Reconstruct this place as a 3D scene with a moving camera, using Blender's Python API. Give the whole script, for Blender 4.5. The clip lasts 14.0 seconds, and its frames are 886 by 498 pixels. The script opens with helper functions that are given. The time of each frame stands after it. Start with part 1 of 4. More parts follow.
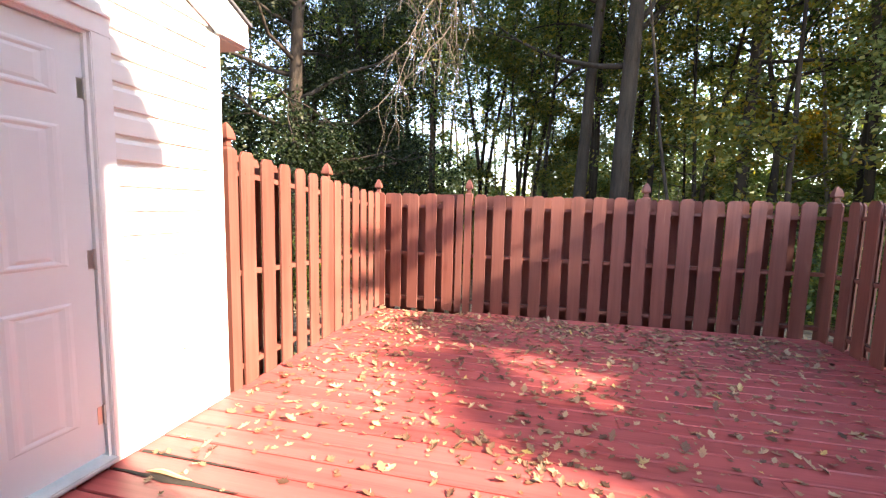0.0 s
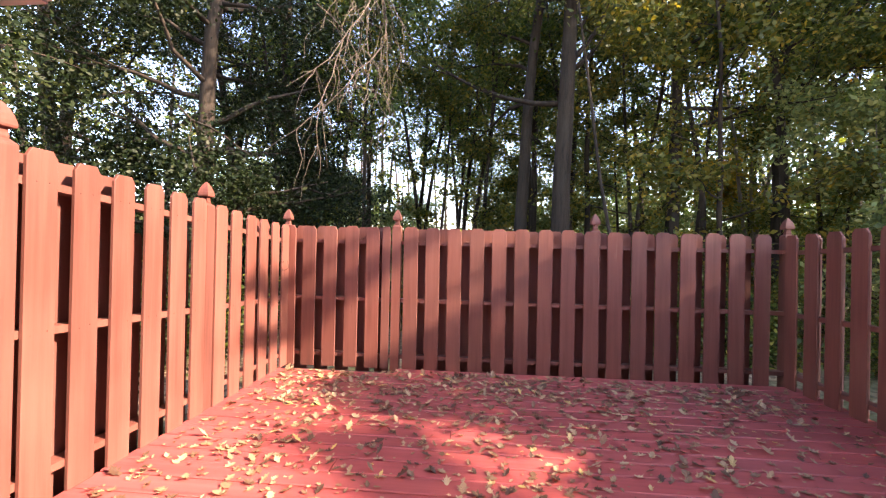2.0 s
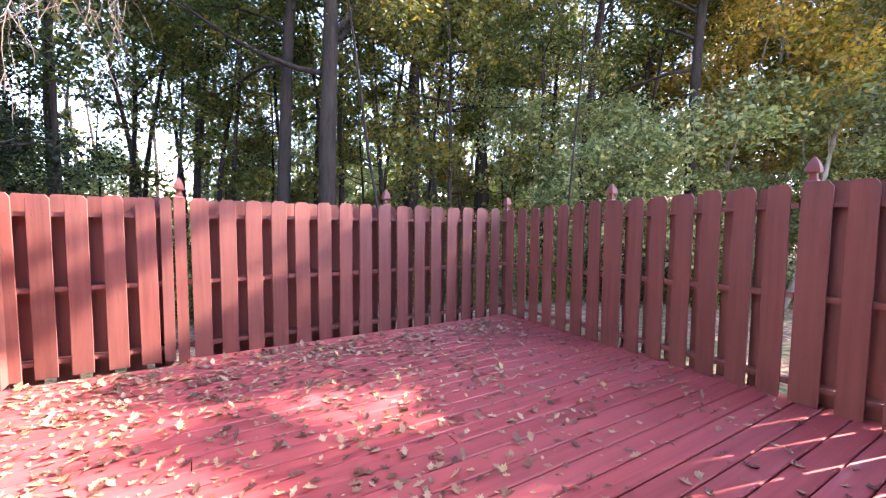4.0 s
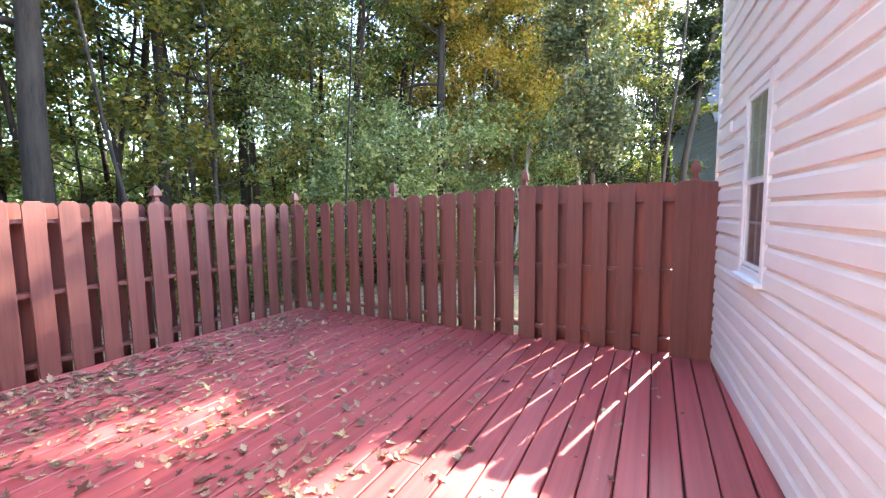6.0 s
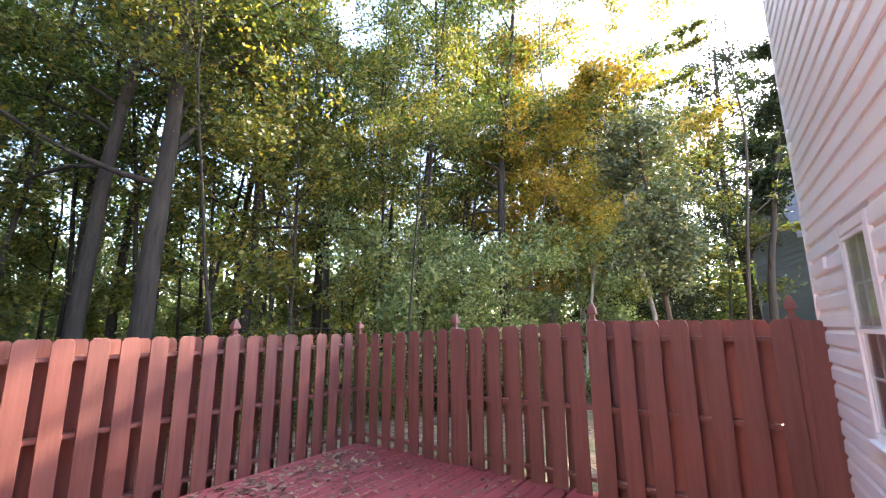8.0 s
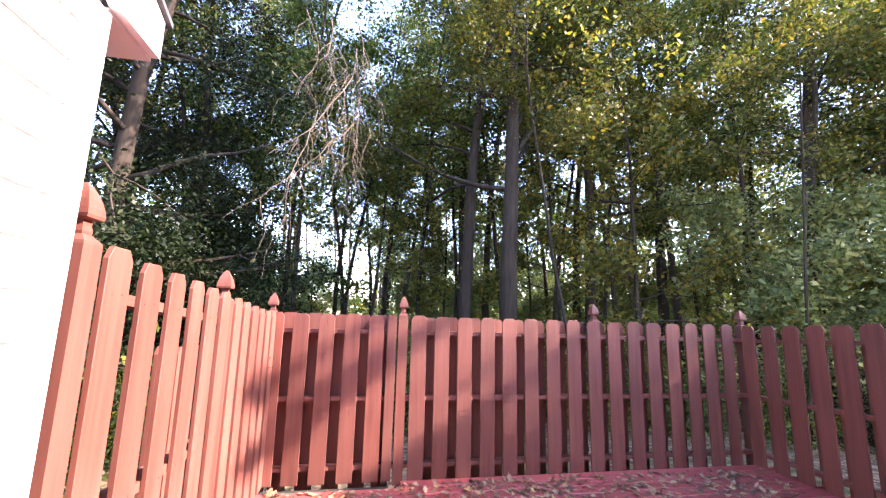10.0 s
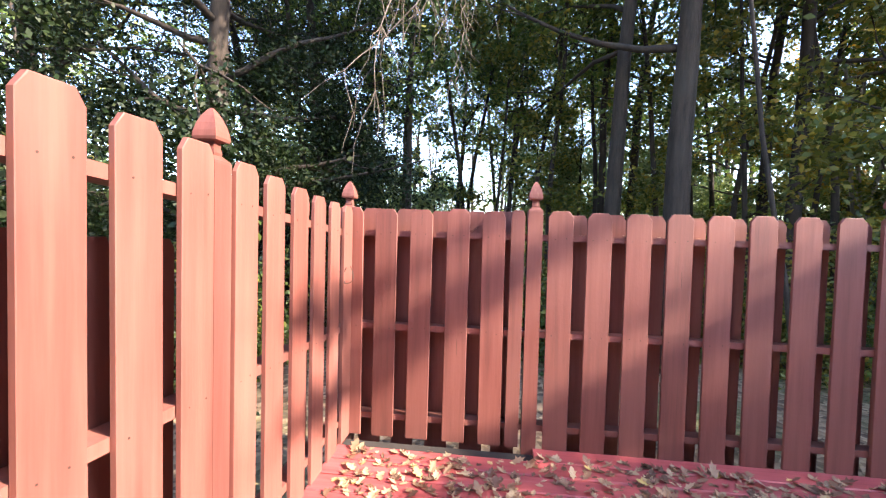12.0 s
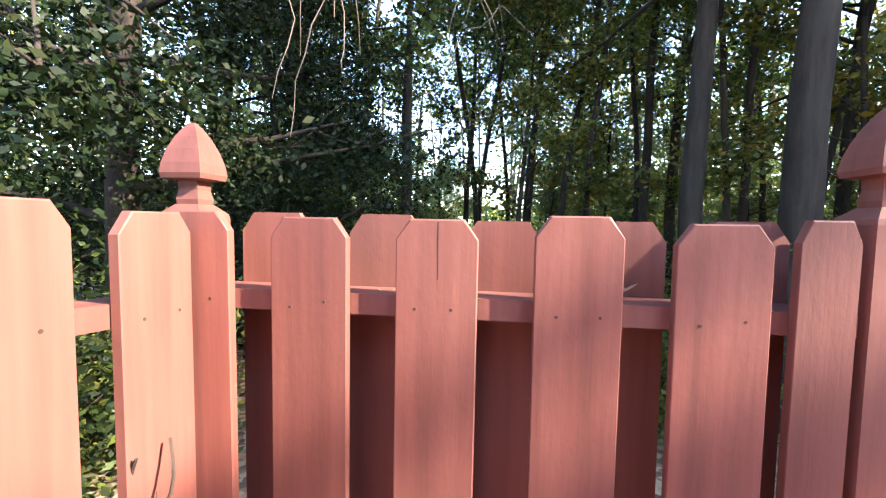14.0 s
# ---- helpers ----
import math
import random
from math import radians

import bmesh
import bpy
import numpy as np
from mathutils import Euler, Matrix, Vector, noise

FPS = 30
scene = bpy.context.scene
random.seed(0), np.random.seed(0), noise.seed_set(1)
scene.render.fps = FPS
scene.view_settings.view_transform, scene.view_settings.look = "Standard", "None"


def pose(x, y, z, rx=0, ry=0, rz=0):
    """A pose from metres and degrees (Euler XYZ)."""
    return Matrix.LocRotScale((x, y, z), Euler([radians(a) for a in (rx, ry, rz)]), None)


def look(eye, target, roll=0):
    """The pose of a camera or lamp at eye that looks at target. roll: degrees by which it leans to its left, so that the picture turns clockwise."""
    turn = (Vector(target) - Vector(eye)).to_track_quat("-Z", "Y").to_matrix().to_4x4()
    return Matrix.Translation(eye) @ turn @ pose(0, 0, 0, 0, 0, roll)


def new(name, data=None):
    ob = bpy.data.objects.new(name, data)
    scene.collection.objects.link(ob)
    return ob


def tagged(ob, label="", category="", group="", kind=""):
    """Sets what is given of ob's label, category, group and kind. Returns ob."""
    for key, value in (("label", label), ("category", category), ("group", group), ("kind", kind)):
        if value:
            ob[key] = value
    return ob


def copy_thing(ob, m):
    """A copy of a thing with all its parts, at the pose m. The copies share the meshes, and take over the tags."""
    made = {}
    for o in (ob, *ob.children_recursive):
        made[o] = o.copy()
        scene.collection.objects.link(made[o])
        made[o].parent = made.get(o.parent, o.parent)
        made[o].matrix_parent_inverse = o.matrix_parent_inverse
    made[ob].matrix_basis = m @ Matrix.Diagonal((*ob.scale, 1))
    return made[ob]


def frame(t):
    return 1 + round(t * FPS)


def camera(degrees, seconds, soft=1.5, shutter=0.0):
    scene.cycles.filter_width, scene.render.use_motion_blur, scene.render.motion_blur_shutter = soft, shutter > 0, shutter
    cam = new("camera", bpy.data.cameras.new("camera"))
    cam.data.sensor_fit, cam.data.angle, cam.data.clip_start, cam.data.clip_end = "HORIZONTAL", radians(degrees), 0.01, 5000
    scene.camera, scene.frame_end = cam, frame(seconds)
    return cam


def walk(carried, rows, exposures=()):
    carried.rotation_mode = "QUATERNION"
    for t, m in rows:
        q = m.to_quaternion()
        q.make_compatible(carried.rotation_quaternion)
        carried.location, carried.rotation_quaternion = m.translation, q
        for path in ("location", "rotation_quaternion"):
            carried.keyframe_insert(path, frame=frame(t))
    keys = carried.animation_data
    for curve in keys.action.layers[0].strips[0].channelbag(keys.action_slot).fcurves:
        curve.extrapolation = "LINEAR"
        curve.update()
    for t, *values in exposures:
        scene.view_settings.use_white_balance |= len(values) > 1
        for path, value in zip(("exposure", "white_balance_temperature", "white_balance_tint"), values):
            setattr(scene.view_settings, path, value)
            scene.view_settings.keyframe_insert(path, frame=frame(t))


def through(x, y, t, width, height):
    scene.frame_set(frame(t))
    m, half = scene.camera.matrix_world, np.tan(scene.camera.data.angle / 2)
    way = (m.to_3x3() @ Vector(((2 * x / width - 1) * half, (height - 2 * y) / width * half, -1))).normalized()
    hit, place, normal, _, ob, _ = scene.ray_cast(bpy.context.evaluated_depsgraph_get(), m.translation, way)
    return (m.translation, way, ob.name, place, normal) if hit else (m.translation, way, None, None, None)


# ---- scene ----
cam = camera(94.2, 14.0, soft=1.2)
PATH = [
    (0, (0.23, 0.472, 1.343), (-0.213, 2.411, 1.137), 1.4),
    (0.2, (0.194, 0.562, 1.346), (-0.271, 2.499, 1.164), 1.1),
    (0.5, (0.134, 0.724, 1.377), (-0.349, 2.659, 1.222), 1.4),
    (0.6, (0.131, 0.758, 1.365), (-0.358, 2.692, 1.224), 1.1),
    (1, (0.1, 0.98, 1.321), (-0.372, 2.922, 1.234), 1.3),
    (1.5, (0.177, 1.207, 1.283), (-0.194, 3.172, 1.26), 1.2),
    (2, (0.252, 1.299, 1.252), (0.074, 3.291, 1.263), 1.2),
    (2.5, (0.196, 1.316, 1.258), (0.29, 3.313, 1.269), 1.0),
    (3, (0.015, 1.286, 1.27), (0.397, 3.249, 1.251), 0.8),
    (3.5, (-0.249, 1.205, 1.295), (0.456, 3.076, 1.222), 0.6),
    (4, (-0.524, 1.129, 1.316), (0.51, 2.835, 1.177), 0.5),
    (4.2, (-0.578, 1.098, 1.321), (0.563, 2.732, 1.157), 0.5),
    (6.3, (-1.044, 1.05, 1.406), (0.767, 1.888, 1.271), -0.4),
    (6.5, (-1.035, 1.035, 1.432), (0.793, 1.841, 1.351), -0.3),
    (7, (-1.008, 1.019, 1.475), (0.819, 1.826, 1.567), -0.3),
    (7.5, (-0.99, 1.033, 1.528), (0.767, 1.954, 1.781), -0.7),
    (8.5, (-1.03, 1.125, 1.585), (0.292, 2.555, 2.042), -0.1),
    (9, (-1.071, 1.212, 1.569), (-0.108, 2.899, 2.049), 0.3),
    (11.5, (-0.842, 2.493, 1.354), (-1.001, 4.487, 1.382), 1.5),
    (12, (-0.893, 2.979, 1.334), (-1.129, 4.964, 1.267), 1.5),
    (12.5, (-1.004, 3.493, 1.352), (-1.264, 5.472, 1.22), 1.4),
    (13, (-1.085, 3.985, 1.415), (-1.368, 5.955, 1.222), 1.2),
    (13.5, (-1.155, 4.445, 1.453), (-1.477, 6.41, 1.26), 0.9),
    (14, (-1.246, 4.892, 1.488), (-1.496, 6.872, 1.361), 0.9),
]
EXPO = [(0.0, 3.1, 7200, 17), (1.5, 2.8, 7400, 20), (2.5, 3.05, 7000, 26), (3.5, 3.5, 6400, 31), (4.2, 3.65, 6200, 33), (6.5, 3.85, 6100, 11), (8.5, 3.4, 6700, 24), (9.2, 3.4, 6500, 30), (12.5, 3.1, 6200, 15), (14.0, 3.25, 6200, 14)]
walk(cam, [(t, look(eye, target, roll)) for t, eye, target, roll in PATH], EXPO)

# ---- sky and sun ----
SUN_EL, SUN_AZ = radians(33), math.atan2(-0.283, 1.0)   # sun stands towards +x, a little -y
world = bpy.data.worlds.new("sky")
scene.world = world
world.use_nodes = True
wn = world.node_tree.nodes
sky = wn.new("ShaderNodeTexSky")
sky.sky_type, sky.sun_disc = "NISHITA", False
sky.sun_elevation, sky.sun_rotation = SUN_EL, radians(90) - SUN_AZ
sky.air_density, sky.dust_density, sky.ozone_density = 1.0, 0.6, 1.0
wn["Background"].inputs["Strength"].default_value = 0.15
world.node_tree.links.new(sky.outputs[0], wn["Background"].inputs[0])
sun = new("sun", bpy.data.lights.new("sun", "SUN"))
sun.data.energy, sun.data.angle, sun.data.color = 3.7, radians(0.53), (1.0, 0.87, 0.68)
sd = Vector((math.cos(SUN_AZ) * math.cos(SUN_EL), math.sin(SUN_AZ) * math.cos(SUN_EL), math.sin(SUN_EL)))
sun.matrix_world = look(tuple(sd * 40), (0, 0, 0))

# ---- plan, in metres ----
BACK, LEFT, RIGHT = 5.59, -1.80, 3.225      # inner faces of the three fences
WALL, EAST = 0.43, 3.38                     # house wall facing the deck, its far corner
HOUSE = Matrix.Translation((0.4, 0.43, 0)) @ Matrix.Rotation(math.atan(0.056), 4, "Z") @ Matrix.Translation((-0.4, -0.43, 0))   # the house stands a little askew to the deck
SHED, SHED_END = -1.815, 2.835              # wall with the white door, its corner


# ---- materials ----
def nodes(name, rough=0.6, metal=0.0, spec=0.5):
    m = bpy.data.materials.new(name)
    m.use_nodes = True
    nt = m.node_tree
    b = nt.nodes["Principled BSDF"]
    b.inputs["Roughness"].default_value = rough
    b.inputs["Metallic"].default_value = metal
    b.inputs["Specular IOR Level"].default_value = spec
    return m, nt, b


def add(nt, kind, **kw):
    n = nt.nodes.new(kind)
    for k, v in kw.items():
        n.inputs[k.replace("_", " ")].default_value = v
    return n


def coords(nt, scale=(1, 1, 1), space="Object", shift=False):
    tc = nt.nodes.new("ShaderNodeTexCoord")
    mp = nt.nodes.new("ShaderNodeMapping")
    mp.inputs["Scale"].default_value = scale
    nt.links.new(tc.outputs[space], mp.inputs["Vector"])
    if shift:
        oi = nt.nodes.new("ShaderNodeObjectInfo")
        mul = nt.nodes.new("ShaderNodeMath")
        mul.operation, mul.inputs[1].default_value = "MULTIPLY", 37.0
        nt.links.new(oi.outputs["Random"], mul.inputs[0])
        nt.links.new(mul.outputs[0], mp.inputs["Location"])
    return mp.outputs[0]


def ramp(nt, src, stops):
    r = nt.nodes.new("ShaderNodeValToRGB")
    el = r.color_ramp.elements
    while len(el) < len(stops):
        el.new(0.5)
    for e, (p, c) in zip(el, stops):
        e.position, e.color = p, (*c, 1)
    nt.links.new(src, r.inputs[0])
    return r.outputs[0]


def mixc(nt, fac, a, b, mode="MIX"):
    m = nt.nodes.new("ShaderNodeMix")
    m.data_type, m.blend_type = "RGBA", mode
    for sock, v in ((m.inputs[0], fac), (m.inputs[6], a), (m.inputs[7], b)):
        if hasattr(v, "links"):
            nt.links.new(v, sock)
        else:
            sock.default_value = v if isinstance(v, (int, float)) else (*v, 1)
    return m.outputs[2]


def bump(nt, b, src, strength=0.3, dist=0.002):
    n = nt.nodes.new("ShaderNodeBump")
    n.inputs["Strength"].default_value, n.inputs["Distance"].default_value = strength, dist
    nt.links.new(src, n.inputs["Height"])
    nt.links.new(n.outputs[0], b.inputs["Normal"])


def stained_wood(name, dark, base, light, worn, grain, wear=0.55, rough=0.62):
    """Stained timber: grain along the length, blotches, worn spots, a tone of its own for each piece."""
    m, nt, b = nodes(name, rough)
    g = add(nt, "ShaderNodeTexNoise", Scale=1.0, Detail=6.0, Roughness=0.65)
    nt.links.new(coords(nt, grain, shift=True), g.inputs["Vector"])
    big = add(nt, "ShaderNodeTexNoise", Scale=2.3, Detail=4.0)
    nt.links.new(coords(nt, shift=True), big.inputs["Vector"])
    fine = add(nt, "ShaderNodeTexNoise", Scale=60.0, Detail=3.0)
    nt.links.new(coords(nt), fine.inputs["Vector"])
    c = ramp(nt, g.outputs[0], [(0.25, dark), (0.5, base), (0.8, light)])
    c = mixc(nt, ramp(nt, big.outputs[0], [(0.4, (0, 0, 0)), (0.7, (0.5, 0.5, 0.5))]), c, light)
    oi = nt.nodes.new("ShaderNodeObjectInfo")
    c = mixc(nt, 1.0, c, ramp(nt, oi.outputs["Random"], [(0.0, (0.86, 0.86, 0.86)), (0.5, (1, 1, 1)), (1.0, (1.12, 1.08, 1.06))]), "MULTIPLY")
    w = nt.nodes.new("ShaderNodeMath")
    w.operation = "MULTIPLY"
    nt.links.new(g.outputs[0], w.inputs[0])
    nt.links.new(big.outputs[0], w.inputs[1])
    c = mixc(nt, ramp(nt, w.outputs[0], [(wear * 0.62, (0, 0, 0)), (wear * 0.75, (0.8, 0.8, 0.8))]), c, worn)
    nt.links.new(c, b.inputs["Base Color"])
    nt.links.new(ramp(nt, big.outputs[0], [(0.3, (rough - 0.12,) * 3), (0.7, (rough + 0.15,) * 3)]), b.inputs["Roughness"])
    h = mixc(nt, 0.35, g.outputs[0], fine.outputs[0])
    bump(nt, b, h, 0.5, 0.003)
    return m


FENCE = stained_wood("fence stain", (0.096, 0.031, 0.023), (0.155, 0.051, 0.038), (0.205, 0.077, 0.056), (0.28, 0.145, 0.09), (22, 22, 1.6), 0.68)
DECK = stained_wood("deck stain", (0.22, 0.039, 0.038), (0.355, 0.069, 0.065), (0.42, 0.098, 0.090), (0.46, 0.19, 0.17), (1.3, 26, 26), 0.64, 0.46)
RAW = stained_wood("bare timber", (0.25, 0.16, 0.08), (0.42, 0.29, 0.15), (0.52, 0.38, 0.22), (0.3, 0.2, 0.12), (22, 22, 1.6))


def painted(name, colour, rough=0.45, scale=3.0, dirt=0.10, bumpy=0.06):
    m, nt, b = nodes(name, rough)
    n = add(nt, "ShaderNodeTexNoise", Scale=scale, Detail=6.0, Roughness=0.6)
    nt.links.new(coords(nt, shift=True), n.inputs["Vector"])
    f = add(nt, "ShaderNodeTexNoise", Scale=90.0, Detail=2.0)
    nt.links.new(coords(nt, (1, 1, 3)), f.inputs["Vector"])
    lo = tuple(v * (1 - dirt) for v in colour)
    nt.links.new(ramp(nt, n.outputs[0], [(0.3, lo), (0.65, colour)]), b.inputs["Base Color"])
    bump(nt, b, f.outputs[0], bumpy, 0.001)
    return m


SIDING = painted("vinyl siding", (0.81, 0.82, 0.80), 0.42, 2.5, 0.07)
TRIM = painted("white trim", (0.81, 0.83, 0.83), 0.4, 5, 0.06)
DOORPAINT = painted("door paint", (0.70, 0.74, 0.76), 0.38, 2, 0.05)
GREYSIDE = painted("grey siding", (0.27, 0.31, 0.32), 0.6, 2, 0.15)
SHINGLE = painted("roof shingle", (0.10, 0.10, 0.115), 0.9, 30, 0.5, 0.5)
WALLBODY = painted("sheathing", (0.55, 0.54, 0.52), 0.8, 4, 0.1)
# near-black: the shade in the deck gaps is put into this colour
GAPDARK = painted("dark gap fill", (0.03, 0.023, 0.018), 0.9, 8, 0.4)
STEEL, _n, _b = nodes("hinge steel", 0.35, 1.0)
_b.inputs["Base Color"].default_value = (0.55, 0.54, 0.52, 1)
BLACK, _n, _b = nodes("black hinge", 0.45, 0.3)
_b.inputs["Base Color"].default_value = (0.012, 0.012, 0.013, 1)
ALU = painted("aluminium sill", (0.62, 0.62, 0.60), 0.35, 8, 0.2)
DARKROOM = painted("interior", (0.16, 0.15, 0.14), 0.9, 3, 0.2)
BLIND = painted("window blind", (0.22, 0.22, 0.21), 0.7, 6, 0.15)
GLASS, _n, _b = nodes("window glass", 0.02)
_b.inputs["Transmission Weight"].default_value = 1.0
_b.inputs["IOR"].default_value = 1.45
_b.inputs["Base Color"].default_value = (0.92, 0.95, 0.95, 1)


def bark(name, lo, hi):
    m, nt, b = nodes(name, 0.9)
    g = add(nt, "ShaderNodeTexNoise", Scale=1.0, Detail=8.0, Roughness=0.7)
    nt.links.new(coords(nt, (14, 14, 2.2), shift=True), g.inputs["Vector"])
    big = add(nt, "ShaderNodeTexNoise", Scale=1.3, Detail=3.0)
    nt.links.new(coords(nt, shift=True), big.inputs["Vector"])
    c = ramp(nt, g.outputs[0], [(0.3, lo), (0.7, hi)])
    c = mixc(nt, ramp(nt, big.outputs[0], [(0.5, (0, 0, 0)), (0.75, (0.5, 0.5, 0.5))]), c, (0.052, 0.042, 0.030))
    nt.links.new(c, b.inputs["Base Color"])
    bump(nt, b, g.outputs[0], 0.9, 0.02)
    return m


BARK = bark("grey brown bark", (0.012, 0.009, 0.006), (0.058, 0.039, 0.026))
PALEBARK = bark("pale bark", (0.12, 0.10, 0.08), (0.30, 0.26, 0.21))
TWIG = bark("dry twigs", (0.07, 0.052, 0.038), (0.20, 0.155, 0.115))


def foliage(name, stops, through=0.35, back=(1.5, 1.6, 0.9), gloss=0.4):
    m, nt, b = nodes(name, 0.5, 0.0, gloss)
    g = nt.nodes.new("ShaderNodeNewGeometry")
    oi = nt.nodes.new("ShaderNodeObjectInfo")
    c = ramp(nt, g.outputs["Random Per Island"], stops)
    c = mixc(nt, 1.0, c, ramp(nt, oi.outputs["Random"], [(0.0, (0.75, 0.82, 0.8)), (1.0, (1.2, 1.12, 1.0))]), "MULTIPLY")
    nt.links.new(c, b.inputs["Base Color"])
    tr = nt.nodes.new("ShaderNodeBsdfTranslucent")
    bright = mixc(nt, 1.0, c, back, "MULTIPLY")
    nt.links.new(bright, tr.inputs["Color"])
    mx = nt.nodes.new("ShaderNodeMixShader")
    mx.inputs[0].default_value = through
    nt.links.new(b.outputs[0], mx.inputs[1])
    nt.links.new(tr.outputs[0], mx.inputs[2])
    nt.links.new(mx.outputs[0], nt.nodes["Material Output"].inputs["Surface"])
    return m


GREEN = foliage("green leaves", [(0.0, (0.031, 0.055, 0.014)), (0.4, (0.067, 0.103, 0.022)), (0.8, (0.118, 0.151, 0.032)), (1.0, (0.267, 0.228, 0.042))], 0.36)
DARKGREEN = foliage("dark evergreen leaves", [(0.0, (0.009, 0.017, 0.007)), (0.6, (0.017, 0.030, 0.011)), (1.0, (0.034, 0.041, 0.014))], 0.2, gloss=0.2)
OLIVE = foliage("olive leaves", [(0.0, (0.037, 0.057, 0.014)), (0.4, (0.100, 0.116, 0.024)), (0.8, (0.193, 0.173, 0.033)), (1.0, (0.321, 0.215, 0.033))], 0.38)
YELLOW = foliage("yellow autumn leaves", [(0.0, (0.101, 0.109, 0.022)), (0.4, (0.257, 0.201, 0.029)), (0.8, (0.422, 0.277, 0.029)), (1.0, (0.422, 0.185, 0.029))], 0.4)
SHRUBGREEN = foliage("blue green shrub leaves", [(0.0, (0.079, 0.122, 0.052)), (0.6, (0.195, 0.256, 0.109)), (1.0, (0.350, 0.341, 0.143))], 0.3)
GREYGREEN = foliage("grey green leaves", [(0.0, (0.028, 0.044, 0.022)), (0.5, (0.065, 0.085, 0.040)), (0.9, (0.115, 0.125, 0.058)), (1.0, (0.24, 0.20, 0.06))], 0.25)
DEADLEAF = foliage("fallen leaves", [(0.0, (0.09, 0.045, 0.03)), (0.35, (0.22, 0.12, 0.075)), (0.7, (0.38, 0.25, 0.155)), (0.95, (0.52, 0.39, 0.25)), (1.0, (0.58, 0.42, 0.13))], 0.15, (1.1, 1.0, 0.9))

GROUND, _nt, _b = nodes("leaf litter", 0.95)
_v = add(_nt, "ShaderNodeTexVoronoi", Scale=14.0)
_nt.links.new(coords(_nt), _v.inputs["Vector"])
_n1 = add(_nt, "ShaderNodeTexNoise", Scale=0.7, Detail=6.0)
_nt.links.new(coords(_nt), _n1.inputs["Vector"])
_c = ramp(_nt, _v.outputs["Color"], [(0.2, (0.10, 0.06, 0.035)), (0.5, (0.22, 0.14, 0.08)), (0.8, (0.36, 0.25, 0.15))])
_c = mixc(_nt, ramp(_nt, _n1.outputs[0], [(0.45, (0, 0, 0)), (0.62, (0.75, 0.75, 0.75))]), _c, (0.07, 0.09, 0.03))
_nt.links.new(_c, _b.inputs["Base Color"])
bump(_nt, _b, _v.outputs["Distance"], 0.8, 0.03)


# ---- mesh helpers ----
def box(bm, x0, y0, z0, x1, y1, z1):
    vs = [bm.verts.new(p) for p in ((x0, y0, z0), (x1, y0, z0), (x1, y1, z0), (x0, y1, z0), (x0, y0, z1), (x1, y0, z1), (x1, y1, z1), (x0, y1, z1))]
    for f in ((3, 2, 1, 0), (4, 5, 6, 7), (0, 1, 5, 4), (1, 2, 6, 5), (2, 3, 7, 6), (3, 0, 4, 7)):
        bm.faces.new([vs[i] for i in f])
    return bm


def boxes(*rows, bevel=0.0):
    bm = bmesh.new()
    for r in rows:
        box(bm, *r)
    if bevel:
        bmesh.ops.bevel(bm, geom=bm.edges[:], offset=bevel, segments=2, affect="EDGES", clamp_overlap=True)
    return bm


def mesh_of(bm, material, name, smooth=False):
    me = bpy.data.meshes.new(name)
    bmesh.ops.recalc_face_normals(bm, faces=bm.faces[:])
    bm.to_mesh(me)
    bm.free()
    me.materials.append(material)
    if smooth:
        me.polygons.foreach_set("use_smooth", [True] * len(me.polygons))
    return me


def part(name, bm, material, parent, label="", smooth=False):
    ob = new(name, mesh_of(bm, material, name, smooth))
    ob.parent = parent
    if label:
        tagged(ob, label)
    return ob


def piece(name, me, parent, m):
    ob = new(name, me)
    ob.parent = parent
    ob.matrix_basis = m
    return ob


def root(name, label, category, m=None, group="", kind=""):
    ob = new(name)
    ob.empty_display_size = 0.2
    if m is not None:
        ob.matrix_basis = m
    return tagged(ob, label, category, group, kind)


def extrude_x(profile, x0=0.0, x1=1.0):
    """A closed (y, z) outline drawn out along x."""
    bm = bmesh.new()
    a = [bm.verts.new((x0, y, z)) for y, z in profile]
    b = [bm.verts.new((x1, y, z)) for y, z in profile]
    n = len(profile)
    for i in range(n):
        bm.faces.new((a[i], a[(i + 1) % n], b[(i + 1) % n], b[i]))
    bm.faces.new(a[::-1])
    bm.faces.new(b)
    return bm


def tube(bm, pts, radii, sides=7):
    """A tapered tube along points."""
    rings = []
    for i, p in enumerate(pts):
        d = (pts[min(i + 1, len(pts) - 1)] - pts[max(i - 1, 0)]).normalized()
        u = d.cross(Vector((0.31, 0.17, 1.0)) if abs(d.z) < 0.9 else Vector((1, 0.2, 0))).normalized()
        v = d.cross(u)
        rings.append([bm.verts.new(p + (u * math.cos(a) + v * math.sin(a)) * radii[i]) for a in (2 * math.pi * k / sides for k in range(sides))])
    for r0, r1 in zip(rings, rings[1:]):
        for k in range(sides):
            bm.faces.new((r0[k], r0[(k + 1) % sides], r1[(k + 1) % sides], r1[k]))
    bm.faces.new(rings[0][::-1])
    bm.faces.new(rings[-1])


